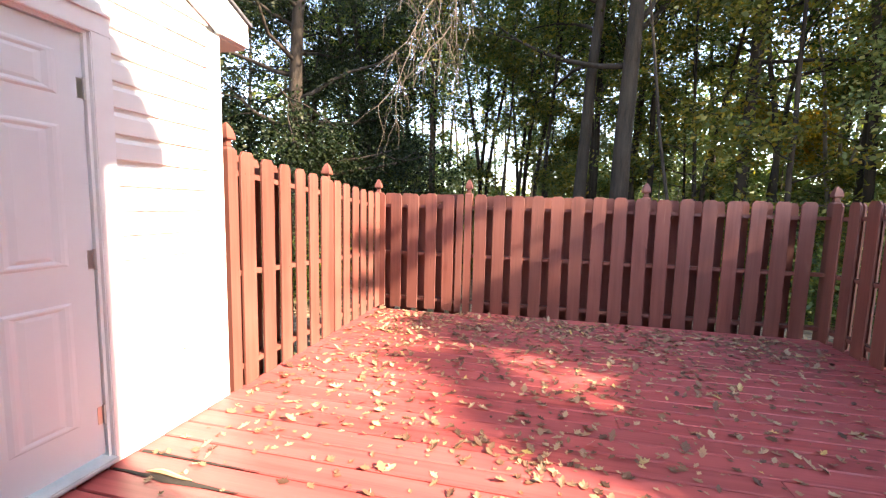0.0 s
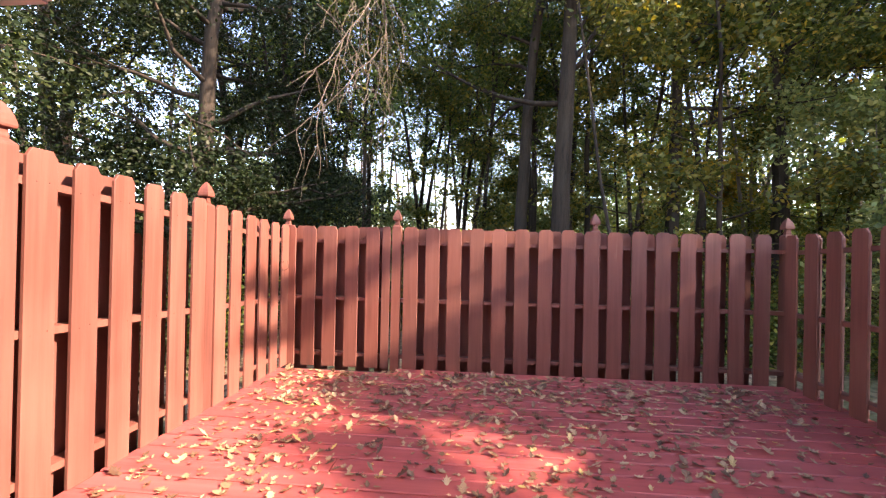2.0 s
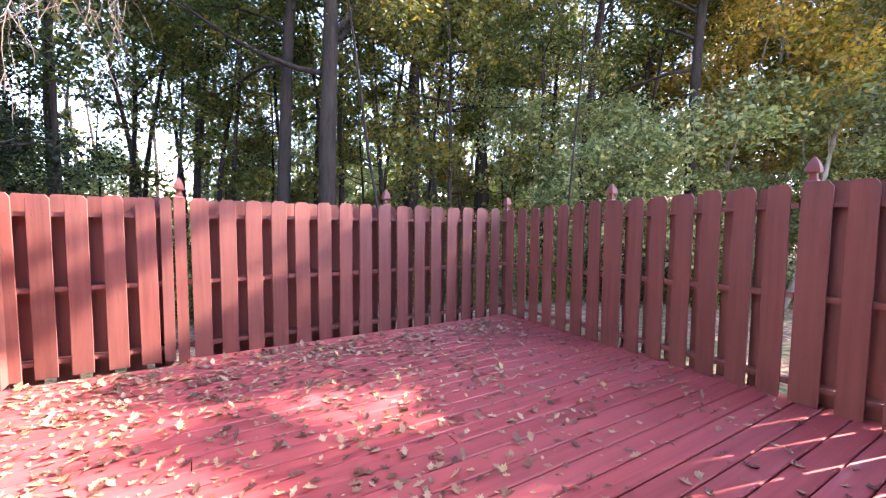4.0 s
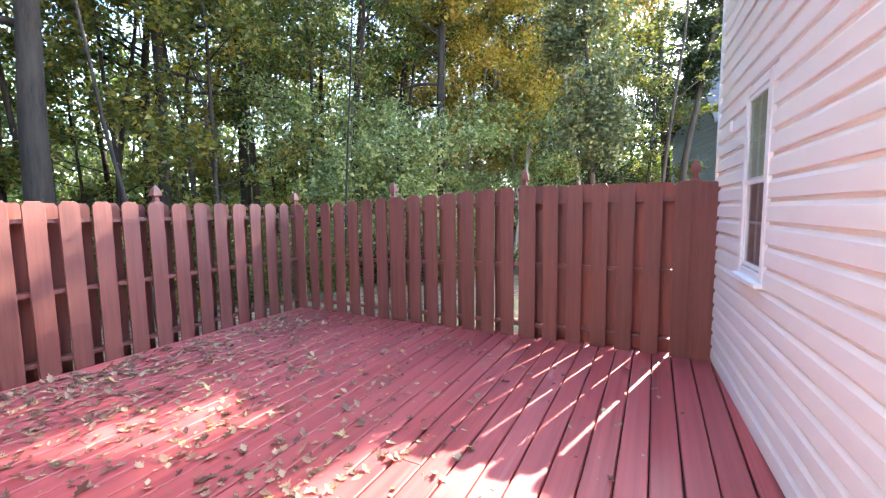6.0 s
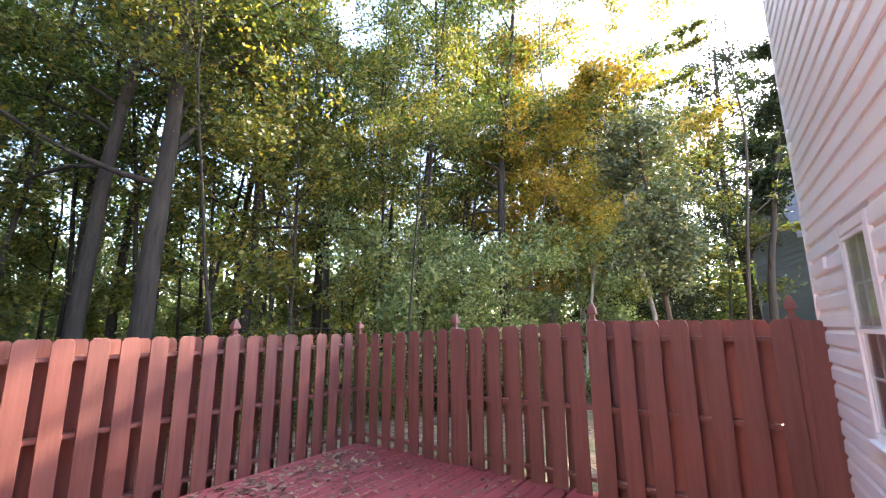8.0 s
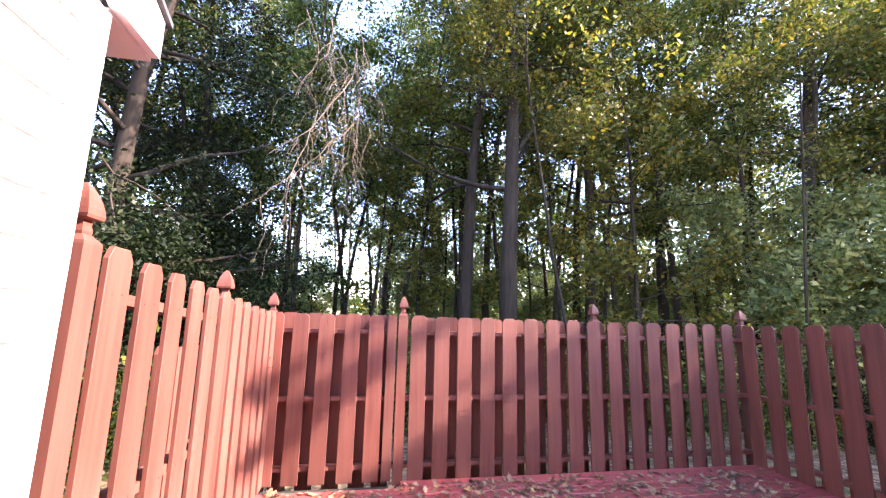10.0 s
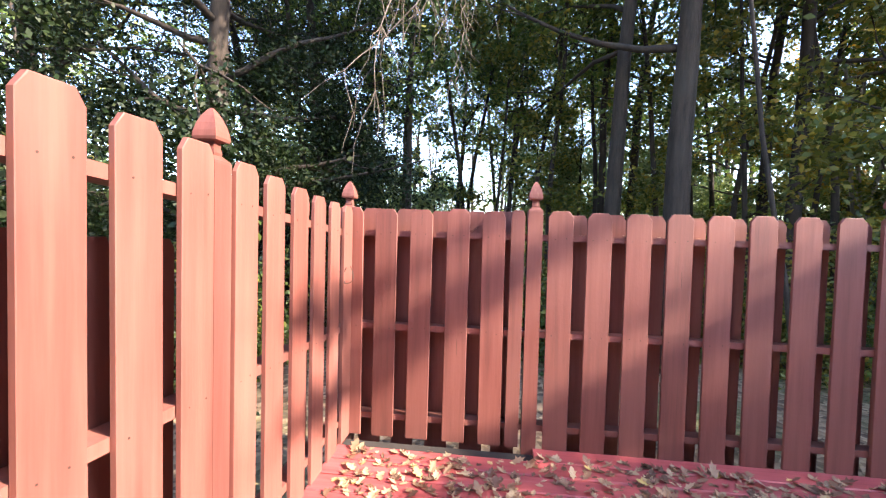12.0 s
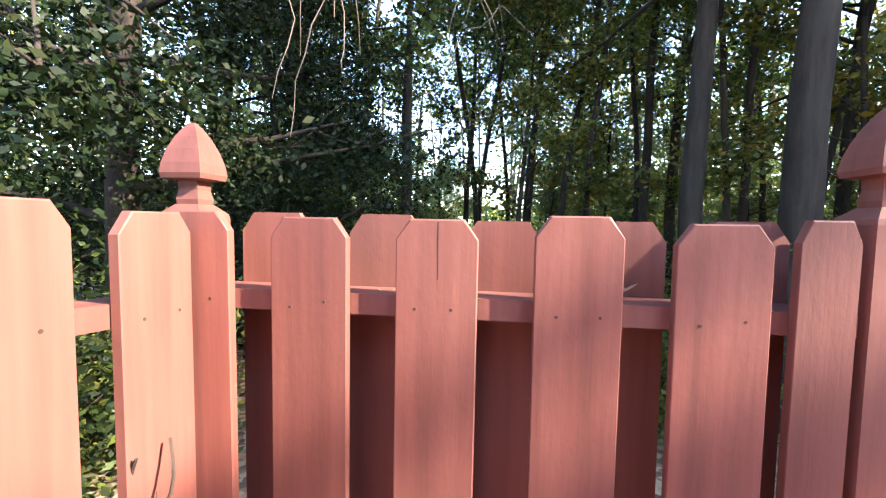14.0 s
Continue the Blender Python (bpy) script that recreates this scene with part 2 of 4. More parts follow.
# ---- ground ----
bm = bmesh.new()
N = 60
for i in range(N + 1):
    for j in range(N + 1):
        u, v = (i / N * 2 - 1), (j / N * 2 - 1)
        x, y = 300 * u * abs(u) ** 1.5, 300 * v * abs(v) ** 1.5
        d = max(abs(x - 0.7) - 3, abs(y - 2.5) - 4, 0)
        bm.verts.new((x, y, -0.55 + min(d, 12) * 0.012 * math.sin(x * 0.4 + y * 0.3) - 0.02 * min(max(y - 6, 0), 20) * 0.5))
bm.verts.ensure_lookup_table()
for i in range(N):
    for j in range(N):
        k = i * (N + 1) + j
        bm.faces.new([bm.verts[q] for q in (k, k + N + 1, k + N + 2, k + 1)])
tagged(new("ground", mesh_of(bm, GROUND, "ground", True)), "woodland ground under brown leaf litter and moss", "ground", kind="structure")


def ground_z(x, y):
    d = max(abs(x - 0.7) - 3, abs(y - 2.5) - 4, 0)
    return -0.55 + min(d, 12) * 0.012 * math.sin(x * 0.4 + y * 0.3) - 0.02 * min(max(y - 6, 0), 20) * 0.5


# ---- deck ----
deck = root("deck", "red-stained timber deck of worn boards laid side by side", "deck", kind="structure")
# solid slab added below the boards; shade under the deck is in its colour
part("joist_frame", boxes((SHED, 0.30, -0.26, RIGHT + 0.08, 5.575, -0.034), (-1.7, 5.0, -0.62, -1.56, 5.14, -0.26), (3.0, 5.0, -0.62, 3.14, 5.14, -0.26)), GAPDARK, deck)
PITCH = 0.157


def board_mesh(name, w):
    h, c = 0.032, 0.006
    prof = [(-w / 2 + c, 0), (-w / 2, -c), (-w / 2, -h), (w / 2, -h), (w / 2, -c), (w / 2 - c, 0)]
    return mesh_of(extrude_x(prof, 0.0, 1.0), DECK, name)


BOARD = board_mesh("deck_board", PITCH - 0.009)
rnd = random.Random(5)
y = 0.66 - 2 * 0.157
row = 0
while y < 5.6:
    x0, x1 = (SHED + 0.006 if y < SHED_END else LEFT - 0.02), RIGHT + 0.11
    if y > 5.47:
        x0 = -0.60
    joint = None if row % 3 else x0 + rnd.choice((1.25, 1.9, 2.6, 3.3))
    spans = [(x0, x1)] if joint is None or y > 5.47 else [(x0, joint - 0.003), (joint + 0.003, x1)]
    for a, b in spans:
        piece("deck_board", BOARD, deck, pose(a, y + rnd.uniform(-0.0012, 0.0012), rnd.uniform(-0.0025, 0.001), rnd.uniform(-0.35, 0.35)) @ Matrix.Diagonal((b - a, 1, 1, 1)))
    y += PITCH
    row += 1


# rotted joint, its gap's shade laid on as flat dark strips, and lifted splinter by the shed door
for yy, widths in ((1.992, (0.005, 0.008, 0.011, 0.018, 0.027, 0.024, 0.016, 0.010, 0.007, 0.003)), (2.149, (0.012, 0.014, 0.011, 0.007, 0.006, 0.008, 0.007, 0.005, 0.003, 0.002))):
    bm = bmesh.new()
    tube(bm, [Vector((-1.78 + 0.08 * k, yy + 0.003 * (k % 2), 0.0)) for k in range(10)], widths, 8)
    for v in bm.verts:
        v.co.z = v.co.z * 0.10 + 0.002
    part("rotted_joint", bm, GAPDARK, deck, "rotted joint between boards, its open gap drawn as a dark strip")
bm = bmesh.new()
tube(bm, [Vector((-1.60 + 0.045 * k, 2.012 + 0.006 * math.sin(k), 0.006 + 0.010 * math.sin(k * 0.5))) for k in range(7)], [0.003, 0.009, 0.014, 0.012, 0.010, 0.007, 0.002], 6)
part("splinter", bm, RAW, deck, "lifted bare-wood splinter")

# ---- fences ----
def picket_mesh():
    """Dog-eared board one metre high and 0.14 wide, front face towards -y."""
    bm = bmesh.new()
    w, t, c, e = 0.07, 0.018, 0.024, 0.0018

    def ring(yy, inset):
        a = w - inset
        return [bm.verts.new(p) for p in ((-a, yy, 0), (a, yy, 0), (a, yy, 1 - c), (a - c, yy, 1 - inset), (-a + c, yy, 1 - inset), (-a, yy, 1 - c))]
    r = [ring(0, e), ring(e, 0), ring(t, 0)]
    for p, q in zip(r, r[1:]):
        for k in range(6):
            bm.faces.new((p[k], p[(k + 1) % 6], q[(k + 1) % 6], q[k]))
    bm.faces.new(r[0][::-1])
    bm.faces.new(r[2])
    return mesh_of(bm, FENCE, "picket")


PICKET = picket_mesh()


def square_loft(profile, m):
    bm = bmesh.new()
    rings = [[bm.verts.new((sx * h, sy * h, z)) for sx, sy in ((-1, -1), (1, -1), (1, 1), (-1, 1))] for h, z in profile]
    for p, q in zip(rings, rings[1:]):
        for k in range(4):
            bm.faces.new((p[k], p[(k + 1) % 4], q[(k + 1) % 4], q[k]))
    bm.faces.new(rings[0][::-1])
    bm.faces.new(rings[-1])
    return bm


CAP = mesh_of(square_loft([(0.022, 0.018), (0.0235, 0.030), (0.020, 0.048), (0.021, 0.066), (0.040, 0.070), (0.0425, 0.080), (0.040, 0.100), (0.033, 0.127), (0.023, 0.152), (0.012, 0.172), (0.004, 0.182)], None), FENCE, "post_cap")
POST = mesh_of(square_loft([(0.043, 0.0), (0.045, 0.01), (0.045, 0.985), (0.043, 0.990), (0.024, 1.0)], None), FENCE, "post")
RAIL = mesh_of(boxes((0, 0, -0.019, 1, 0.085, 0.019)), FENCE, "rail")


RUST, _n, _b = nodes("rusty nail", 0.7, 0.4)
_b.inputs["Base Color"].default_value = (0.05, 0.03, 0.022, 1)
bm = bmesh.new()
tube(bm, [Vector((0, -0.0004, 0)), Vector((0, 0.003, 0))], [0.0032, 0.0036], 6)
NAIL = mesh_of(bm, RUST, "nail")
SPLIT = mesh_of(boxes((-0.0009, -0.0003, -0.05, 0.0009, 0.004, 0.05)), RUST, "split")


def fence(name, label, origin, turn, fronts, rears, posts, rails, top, low=0.0, nailed=(0, 0), splits=()):
    """A board fence along local x, seen from -y. fronts, rears: (x, width, drop); posts: (x, y of the middle, tip height); rails: (x0, x1); top(x): height of the boards."""
    f = root(name, label, "fence", pose(*origin, 0, 0, turn))
    r = random.Random(len(fronts) * 7 + len(posts))
    for x, w, drop in fronts:
        h = top(x) - drop + r.uniform(-0.006, 0.006) - low
        jy, turned = r.uniform(0, 0.002), r.uniform(-1.2, 1.2)
        if any(abs(x - sx) < 0.08 for sx, _ in splits):
            jy = turned = 0.0
        piece("picket", PICKET, f, pose(x, jy, low, 0, r.uniform(-0.25, 0.25), turned) @ Matrix.Diagonal((w / 0.14, 1, h, 1)))
        if nailed[0] < x < nailed[1]:
            for k in (0.73, 1.34):
                zz = k - 0.012 + (top(x) - 1.49) * k / 1.3
                for side in (-0.035, 0.035):
                    if w > 0.1:
                        piece("nail", NAIL, f, pose(x + side + r.uniform(-0.008, 0.008), jy - 0.0002, zz + r.uniform(-0.008, 0.008)))
    for x, zz in splits:
        piece("split", SPLIT, f, pose(x, 0.0, zz, 0, r.uniform(-1, 1)))
    for x, w, drop, *tilt in rears:
        h = top(x) - drop + r.uniform(-0.008, 0.008) - low + 0.12
        piece("back_picket", PICKET, f, pose(x, 0.128, low - 0.12, 0, tilt[0] if tilt else r.uniform(-0.3, 0.3), 180) @ Matrix.Diagonal((w / 0.14, 1, h, 1)))
    for x, py, tip in posts:
        body = tip - 0.185
        p = piece("post", POST, f, pose(x, py, -0.35) @ Matrix.Diagonal((1, 1, body + 0.37, 1)))
        c = new("post_cap", CAP)
        c.parent = p
        c.matrix_parent_inverse = Matrix.Diagonal((1, 1, 1 / (body + 0.37), 1))
        c.matrix_basis = pose(0, 0, body + 0.35 - 0.0, 0, 0, r.uniform(-4, 4))
    for x0, x1 in rails:
        for k in (0.135, 0.73, 1.34):
            dz0, dz1 = (top(x0) - 1.49) * k / 1.3, (top(x1) - 1.49) * k / 1.3
            ang = math.degrees(math.atan2(dz1 - dz0, x1 - x0))
            piece("rail", RAIL, f, pose(x0, 0.0215, k - 0.012 + dz0, 0, -ang, 0) @ Matrix.Diagonal((x1 - x0, 1, 1, 1)))
    return f


W = 0.143
back_fronts = [(x, W, 0) for x in (-1.80, -1.58, -1.351, -1.11, -0.879)] + [(-0.737, 0.085, 0)]
back_fronts += [(-0.468, 0.15, 0)] + [(-0.24 + 0.2325 * i, 0.145, 0) for i in range(15)]
back_rears = [(x, 0.15, 0.0) for x in (-1.70, -1.47, -1.235, -1.0, -0.79)] + [(-0.357 + 0.2325 * i, 0.14, 0.005) for i in range(15)]
fence("back_fence", "red-brown stained board fence with alternating pickets and pointed post caps", (0, BACK, 0), 0,
      back_fronts, back_rears, [(-1.85, 0.07, 1.682), (-0.628, 0.048, 1.688), (1.43, 0.072, 1.672), (3.287, 0.078, 1.655)],
      [(-1.79, -0.674), (-0.582, 3.24)], lambda x: 1.492 - 0.005 * x, nailed=(-1.9, 0.5), splits=((-1.343, 1.44), (-1.10, 0.62), (0.24, 1.1)))

# local x of the left fence runs along +y
left_fronts = [(yy, W, 0) for yy in (3.06, 3.285, 3.51, 3.735, 3.955, 4.165)] + [(yy, W, 0) for yy in (4.42, 4.63, 4.855, 5.08, 5.30)] + [(5.513, 0.146, 0)]
left_rears = [(yy - 0.03, 0.14, 0.01) for yy in (3.09, 3.285, 3.52)] + [(yy - 0.03, 0.11, 0.31) for yy in (3.735, 3.955, 4.165, 4.63, 4.86)] + [(5.10, 0.14, 0.0), (5.305, 0.14, 0.01)]
fence("left_fence", "sunlit red-brown stained board fence with pointed post caps", (LEFT, 0, 0), 90,
      left_fronts, left_rears, [(2.915, 0.052, 1.874), (4.30, 0.06, 1.751)],
      [(2.962, 4.254), (4.346, 5.60)], lambda x: 1.487 + (5.6 - x) * 0.079, nailed=(3.0, 5.6), splits=((5.49, 0.98),))

# local x of the right fence runs along -y
right_y = [5.53, 5.29, 5.055, 4.815, 4.58, 4.345, 4.12, 3.643, 3.408, 3.172, 2.943, 2.705, 2.478, 2.013, 1.78, 1.542, 1.31, 1.083]
right_fronts = [(-yy, 0.147, 0) for yy in right_y] + [(-3.89, 0.21, 0.0), (-2.262, 0.175, 0.0), (-0.846, 0.135, 0.0), (-0.655, 0.15, 0.02)]
# last back board, at 0.735, is added to block sun at the house end
right_rears = [(-yy + 0.008, 0.145, 0.01, 0.0) for yy in (5.41, 5.17, 4.935, 4.70, 4.46, 4.23, 4.02, 3.76, 3.525, 3.29, 3.055, 2.825, 2.59)] + [(-yy - 0.038, 0.186, 0.0, -0.2) for yy in (2.14, 1.90, 1.66, 1.425, 1.195, 0.965, 0.735)]
fence("right_fence", "shaded red-brown stained board fence with a gate bay beside the house", (RIGHT, 0, 0), -90,
      right_fronts, right_rears, [(-3.975, 0.07, 1.725), (-2.305, 0.07, 1.795), (-0.76, 0.062, 1.80)],
      [(-5.60, -2.36), (-2.34, -0.81)], lambda x: 1.468 + min(5.6 + x, 3.3) * 0.043)

# ---- house and shed walls ----
CO = 0.1262        # exposed height of a siding course
COURSE = mesh_of(extrude_x([(0, 0), (0.018, 0.0), (0.0205, 0.004), (0.0185, CO * 0.66), (0.004, CO * 0.84), (0.0025, CO + 0.004), (0, CO + 0.004)]), SIDING, "siding_board")


def clad(parent, base, z0, z1, length, holes, at):
    """Lap siding courses along a wall. holes: (a, b, z0, z1) along the wall; at(a, z): pose of a board's start; the pose's y points out of the wall."""
    z = z0
    while z < z1 - 0.01:
        cuts = sorted((a, b) for a, b, h0, h1 in holes if h0 < z + CO * 0.6 and h1 > z + CO * 0.4)
        start, spans = 0.0, []
        lim = length(z)
        for a, b in cuts:
            if a > start:
                spans.append((start, a))
            start = max(start, b)
        if start < lim:
            spans.append((start, lim))
        for a, b in spans:
            if b - a > 0.01:
                piece("siding_board", COURSE, parent, at(a, z) @ Matrix.Diagonal((b - a, 1, 1, 1)))
        z += CO


# opening of the glass door and of the window in the house wall, as x from the shed corner
DX0, DX1, DZ1 = -0.52, 0.452, 1.99
WX0, WX1, WZ0, WZ1 = 1.885, 2.385, 0.96, 2.11
TOPW = 5.18
house_wall = root("wall_south", "white vinyl-sided house wall beside the deck", "wall", HOUSE, kind="structure")
yo = WALL - 0.018
part("wall_body", boxes(
    (SHED - 0.2, yo - 0.2, 0.004, DX0, yo, TOPW), (DX0, yo - 0.2, DZ1, DX1, yo, TOPW),
    (DX1, yo - 0.2, 0.004, WX0, yo, TOPW), (WX0, yo - 0.2, 0.004, WX1, yo, WZ0), (WX0, yo - 0.2, WZ1, WX1, yo, TOPW),
    (WX1, yo - 0.2, 0.004, EAST, yo, TOPW)), WALLBODY, house_wall)
part("foundation", boxes((SHED - 0.2, yo - 0.25, -0.7, EAST, yo - 0.12, -0.04)), WALLBODY, house_wall)
clad(house_wall, None, 0.03, TOPW, lambda z: EAST - SHED - 0.05, [(DX0 - SHED - 0.085, DX1 - SHED + 0.044, -1, DZ1 + 0.08), (WX0 - SHED - 0.03, WX1 - SHED + 0.03, WZ0 - 0.03, WZ1 + 0.03)],
     lambda a, z: pose(SHED + a, yo, z))
part("corner_trim", boxes((EAST - 0.05, yo, 0.0, EAST + 0.018, yo + 0.022, TOPW), (EAST, yo - 0.06, 0.0, EAST + 0.018, yo, TOPW), bevel=0.003), TRIM, house_wall)
part("skirt_trim", boxes((DX1 + 0.09, yo, 0.004, EAST - 0.05, yo + 0.012, 0.03)), TRIM, house_wall)
house_east = tagged(new("wall_east", mesh_of(boxes((EAST - 0.2, -7.0, -0.6, EAST, yo - 0.2, TOPW)), SIDING, "wall_east")), "white vinyl-sided gable wall of the house", "wall", kind="structure")
house_room = tagged(new("wall_inside", mesh_of(boxes((SHED - 0.2, -3.2, -0.6, EAST - 0.2, -3.0, TOPW), (SHED - 0.2, -3.0, -0.12, EAST - 0.2, yo - 0.2, -0.02), (SHED - 0.2, -3.0, 2.5, EAST - 0.2, yo - 0.2, 2.6)), DARKROOM, "wall_inside")), "dim plain room behind the house wall", "wall", kind="structure")
# roof of the house: eave over the deck side, rising away from it
bm = extrude_x([(yo + 0.27, TOPW - 0.02), (yo + 0.27, TOPW + 0.14), (-3.2, TOPW + 2.7), (-7.2, TOPW + 0.14), (-7.2, TOPW - 0.02)], SHED - 0.5, EAST + 0.27)
house_roof = tagged(new("roof", mesh_of(bm, SHINGLE, "roof")), "dark shingled roof of the house with white eaves", "roof", kind="structure")

for ob in (house_east, house_room, house_roof):
    ob.matrix_basis = HOUSE

# shed wall facing the deck: built along +y
YS = 0.30
shed = root("wall_west", "white vinyl-sided shed wall with a door, sunlit", "wall", kind="structure")
SDY0, SDY1, SDZ = 1.115, 2.03, 2.10
xo = SHED - 0.018
part("wall_body", boxes((xo - 0.12, YS, -0.5, xo, SDY0, 2.40), (xo - 0.12, SDY0, SDZ, xo, SDY1, 2.40), (xo - 0.12, SDY1, -0.5, xo, SHED_END - 0.02, 2.40), (xo - 0.12, SDY0, -0.5, xo, SDY1, 0.02)), WALLBODY, shed)
part("gable_body", extrude_x([(YS, 2.40), (SHED_END - 0.02, 2.40), (SHED_END - 0.02, 2.46), (YS, 3.50)], xo - 0.12, xo), WALLBODY, shed)
clad(shed, None, 0.02, 3.3, lambda z: min(SHED_END - 0.09, SHED_END + 0.2 - (z - 2.35) * 2.3) - YS, [(SDY0 - YS - 0.095, SDY1 - YS + 0.095, -1, SDZ + 0.11)],
     lambda a, z: pose(xo, YS + a, z, 0, 0, 90) @ Matrix.Diagonal((1, -1, 1, 1)))
part("corner_trim", boxes((xo - 0.1, SHED_END - 0.022, -0.3, xo + 0.022, SHED_END, 2.385), (xo, SHED_END - 0.095, 0.0, xo + 0.022, SHED_END - 0.022, 2.385), bevel=0.003), TRIM, shed)
part("side_wall", boxes((xo - 2.6, SHED_END - 0.16, -0.6, xo - 0.1, SHED_END - 0.022, 2.40)), SIDING, shed)
roof2 = root("shed_roof", "small shed roof with a white rake board and boxed eave", "roof", kind="structure")
SL = 0.43


part("rake_board", extrude_x([(3.072, 2.40), (3.072, 2.545), (YS, 2.545 + SL * (3.072 - YS)), (YS, 2.40 + SL * (2.82 - YS)), (2.82, 2.40)], SHED + 0.002, SHED + 0.03), TRIM, roof2)
part("soffit", boxes((xo - 2.6, SHED_END - 0.02, 2.385, SHED + 0.002, 3.07, 2.40), (xo - 2.6, 3.05, 2.40, SHED + 0.002, 3.072, 2.54)), TRIM, roof2)
part("shingles", extrude_x([(3.10, 2.545), (3.10, 2.565), (YS, 2.565 + SL * (3.10 - YS)), (YS, 2.545 + SL * (3.10 - YS))], xo - 2.6, SHED + 0.045), SHINGLE, roof2)

# ---- shed door ----
door = root("door_1", "closed white six-panel steel shed door", "door", kind="structure")
slab_x = xo - 0.008
part("door_slab", boxes((slab_x - 0.042, SDY0 + 0.022, 0.065, slab_x, SDY1 - 0.022, SDZ - 0.018), bevel=0.002), DOORPAINT, door)


def door_panel(y0, z0, y1, z1):
    bm = bmesh.new()
    rings = []
    for inset, out in ((0.0, 0.0), (0.010, 0.006), (0.018, 0.006), (0.030, -0.0005), (0.045, 0.004)):
        rings.append([bm.verts.new((slab_x + out, yy, zz)) for yy, zz in ((y0 + inset * 1.9, z0 + inset), (y1 - inset * 1.9, z0 + inset), (y1 - inset * 1.9, z1 - inset), (y0 + inset * 1.9, z1 - inset))])
    for p, q in zip(rings, rings[1:]):
        for k in range(4):
            bm.faces.new((p[k], p[(k + 1) % 4], q[(k + 1) % 4], q[k]))
    bm.faces.new(rings[-1])
    return bm


dm = (SDY0 + SDY1) / 2
for a, b in ((SDY0 + 0.13, dm - 0.055), (dm + 0.055, SDY1 - 0.13)):
    for z0, z1 in ((0.26, 0.86), (1.03, 1.66), (1.79, 1.98)):
        part("door_panel", door_panel(a, z0, b, z1), DOORPAINT, door)
part("door_knob", boxes((slab_x, SDY0 + 0.075, 0.93, slab_x + 0.055, SDY0 + 0.125, 0.98), bevel=0.014), STEEL, door, "brushed steel knob")
part("jamb", boxes((xo - 0.10, SDY0, 0.02, xo + 0.006, SDY0 + 0.018, SDZ), (xo - 0.10, SDY1 - 0.018, 0.02, xo + 0.006, SDY1, SDZ), (xo - 0.10, SDY0 + 0.018, SDZ - 0.014, xo + 0.006, SDY1 - 0.018, SDZ)), TRIM, door)
part("casing", boxes((xo, SDY0 - 0.09, 0.02, xo + 0.03, SDY0 + 0.004, SDZ), (xo, SDY1 - 0.004, 0.02, xo + 0.03, SDY1 + 0.09, SDZ), (xo, SDY0 - 0.09, SDZ, xo + 0.03, SDY1 + 0.09, SDZ + 0.09), bevel=0.004), TRIM, door)
part("drip_cap", boxes((xo, SDY0 - 0.1, SDZ + 0.09, xo + 0.042, SDY1 + 0.1, SDZ + 0.104), bevel=0.002), TRIM, door)
part("threshold", boxes((xo - 0.06, SDY0, 0.02, xo + 0.055, SDY1, 0.045), bevel=0.006), ALU, door, "dull aluminium threshold")
for z in (0.27, 1.05, 1.84):
    bm = bmesh.new()
    tube(bm, [Vector((slab_x + 0.006, SDY1 - 0.021, z - 0.05)), Vector((slab_x + 0.006, SDY1 - 0.021, z + 0.05))], [0.007, 0.007], 10)
    box(bm, slab_x, SDY1 - 0.05, z - 0.045, slab_x + 0.002, SDY1 - 0.024, z + 0.045)
    part("hinge", bm, STEEL, door, "steel butt hinge")
outlet = root("outlet_cover", "white weatherproof outlet cover on the shed siding", "outlet")
part("cover_box", boxes((SHED - 0.004, 2.435, 0.46, SHED + 0.028, 2.515, 0.60), bevel=0.006), TRIM, outlet)
part("flap", boxes((SHED + 0.028, 2.442, 0.467, SHED + 0.036, 2.508, 0.593), bevel=0.003), TRIM, outlet)

# ---- window and glass door of the house ----
win = root("window_1", "white double-hung vinyl window with grilles, closed", "window", HOUSE, kind="structure")
fw = 0.03
part("window_frame", boxes((WX0 - 0.03, yo, WZ0 - 0.03, WX0 + fw, yo + 0.026, WZ1 + 0.03), (WX1 - fw, yo, WZ0 - 0.03, WX1 + 0.03, yo + 0.026, WZ1 + 0.03),
     (WX0 + fw, yo, WZ1 - fw, WX1 - fw, yo + 0.026, WZ1 + 0.03), (WX0 + fw, yo, WZ0 - 0.03, WX1 - fw, yo + 0.026, WZ0 + fw - 0.01), bevel=0.004), TRIM, win)
part("window_sill", boxes((WX0 - 0.04, yo, WZ0 - 0.055, WX1 + 0.04, yo + 0.06, WZ0 - 0.03), bevel=0.004), TRIM, win)
mid = (WZ0 + WZ1) / 2
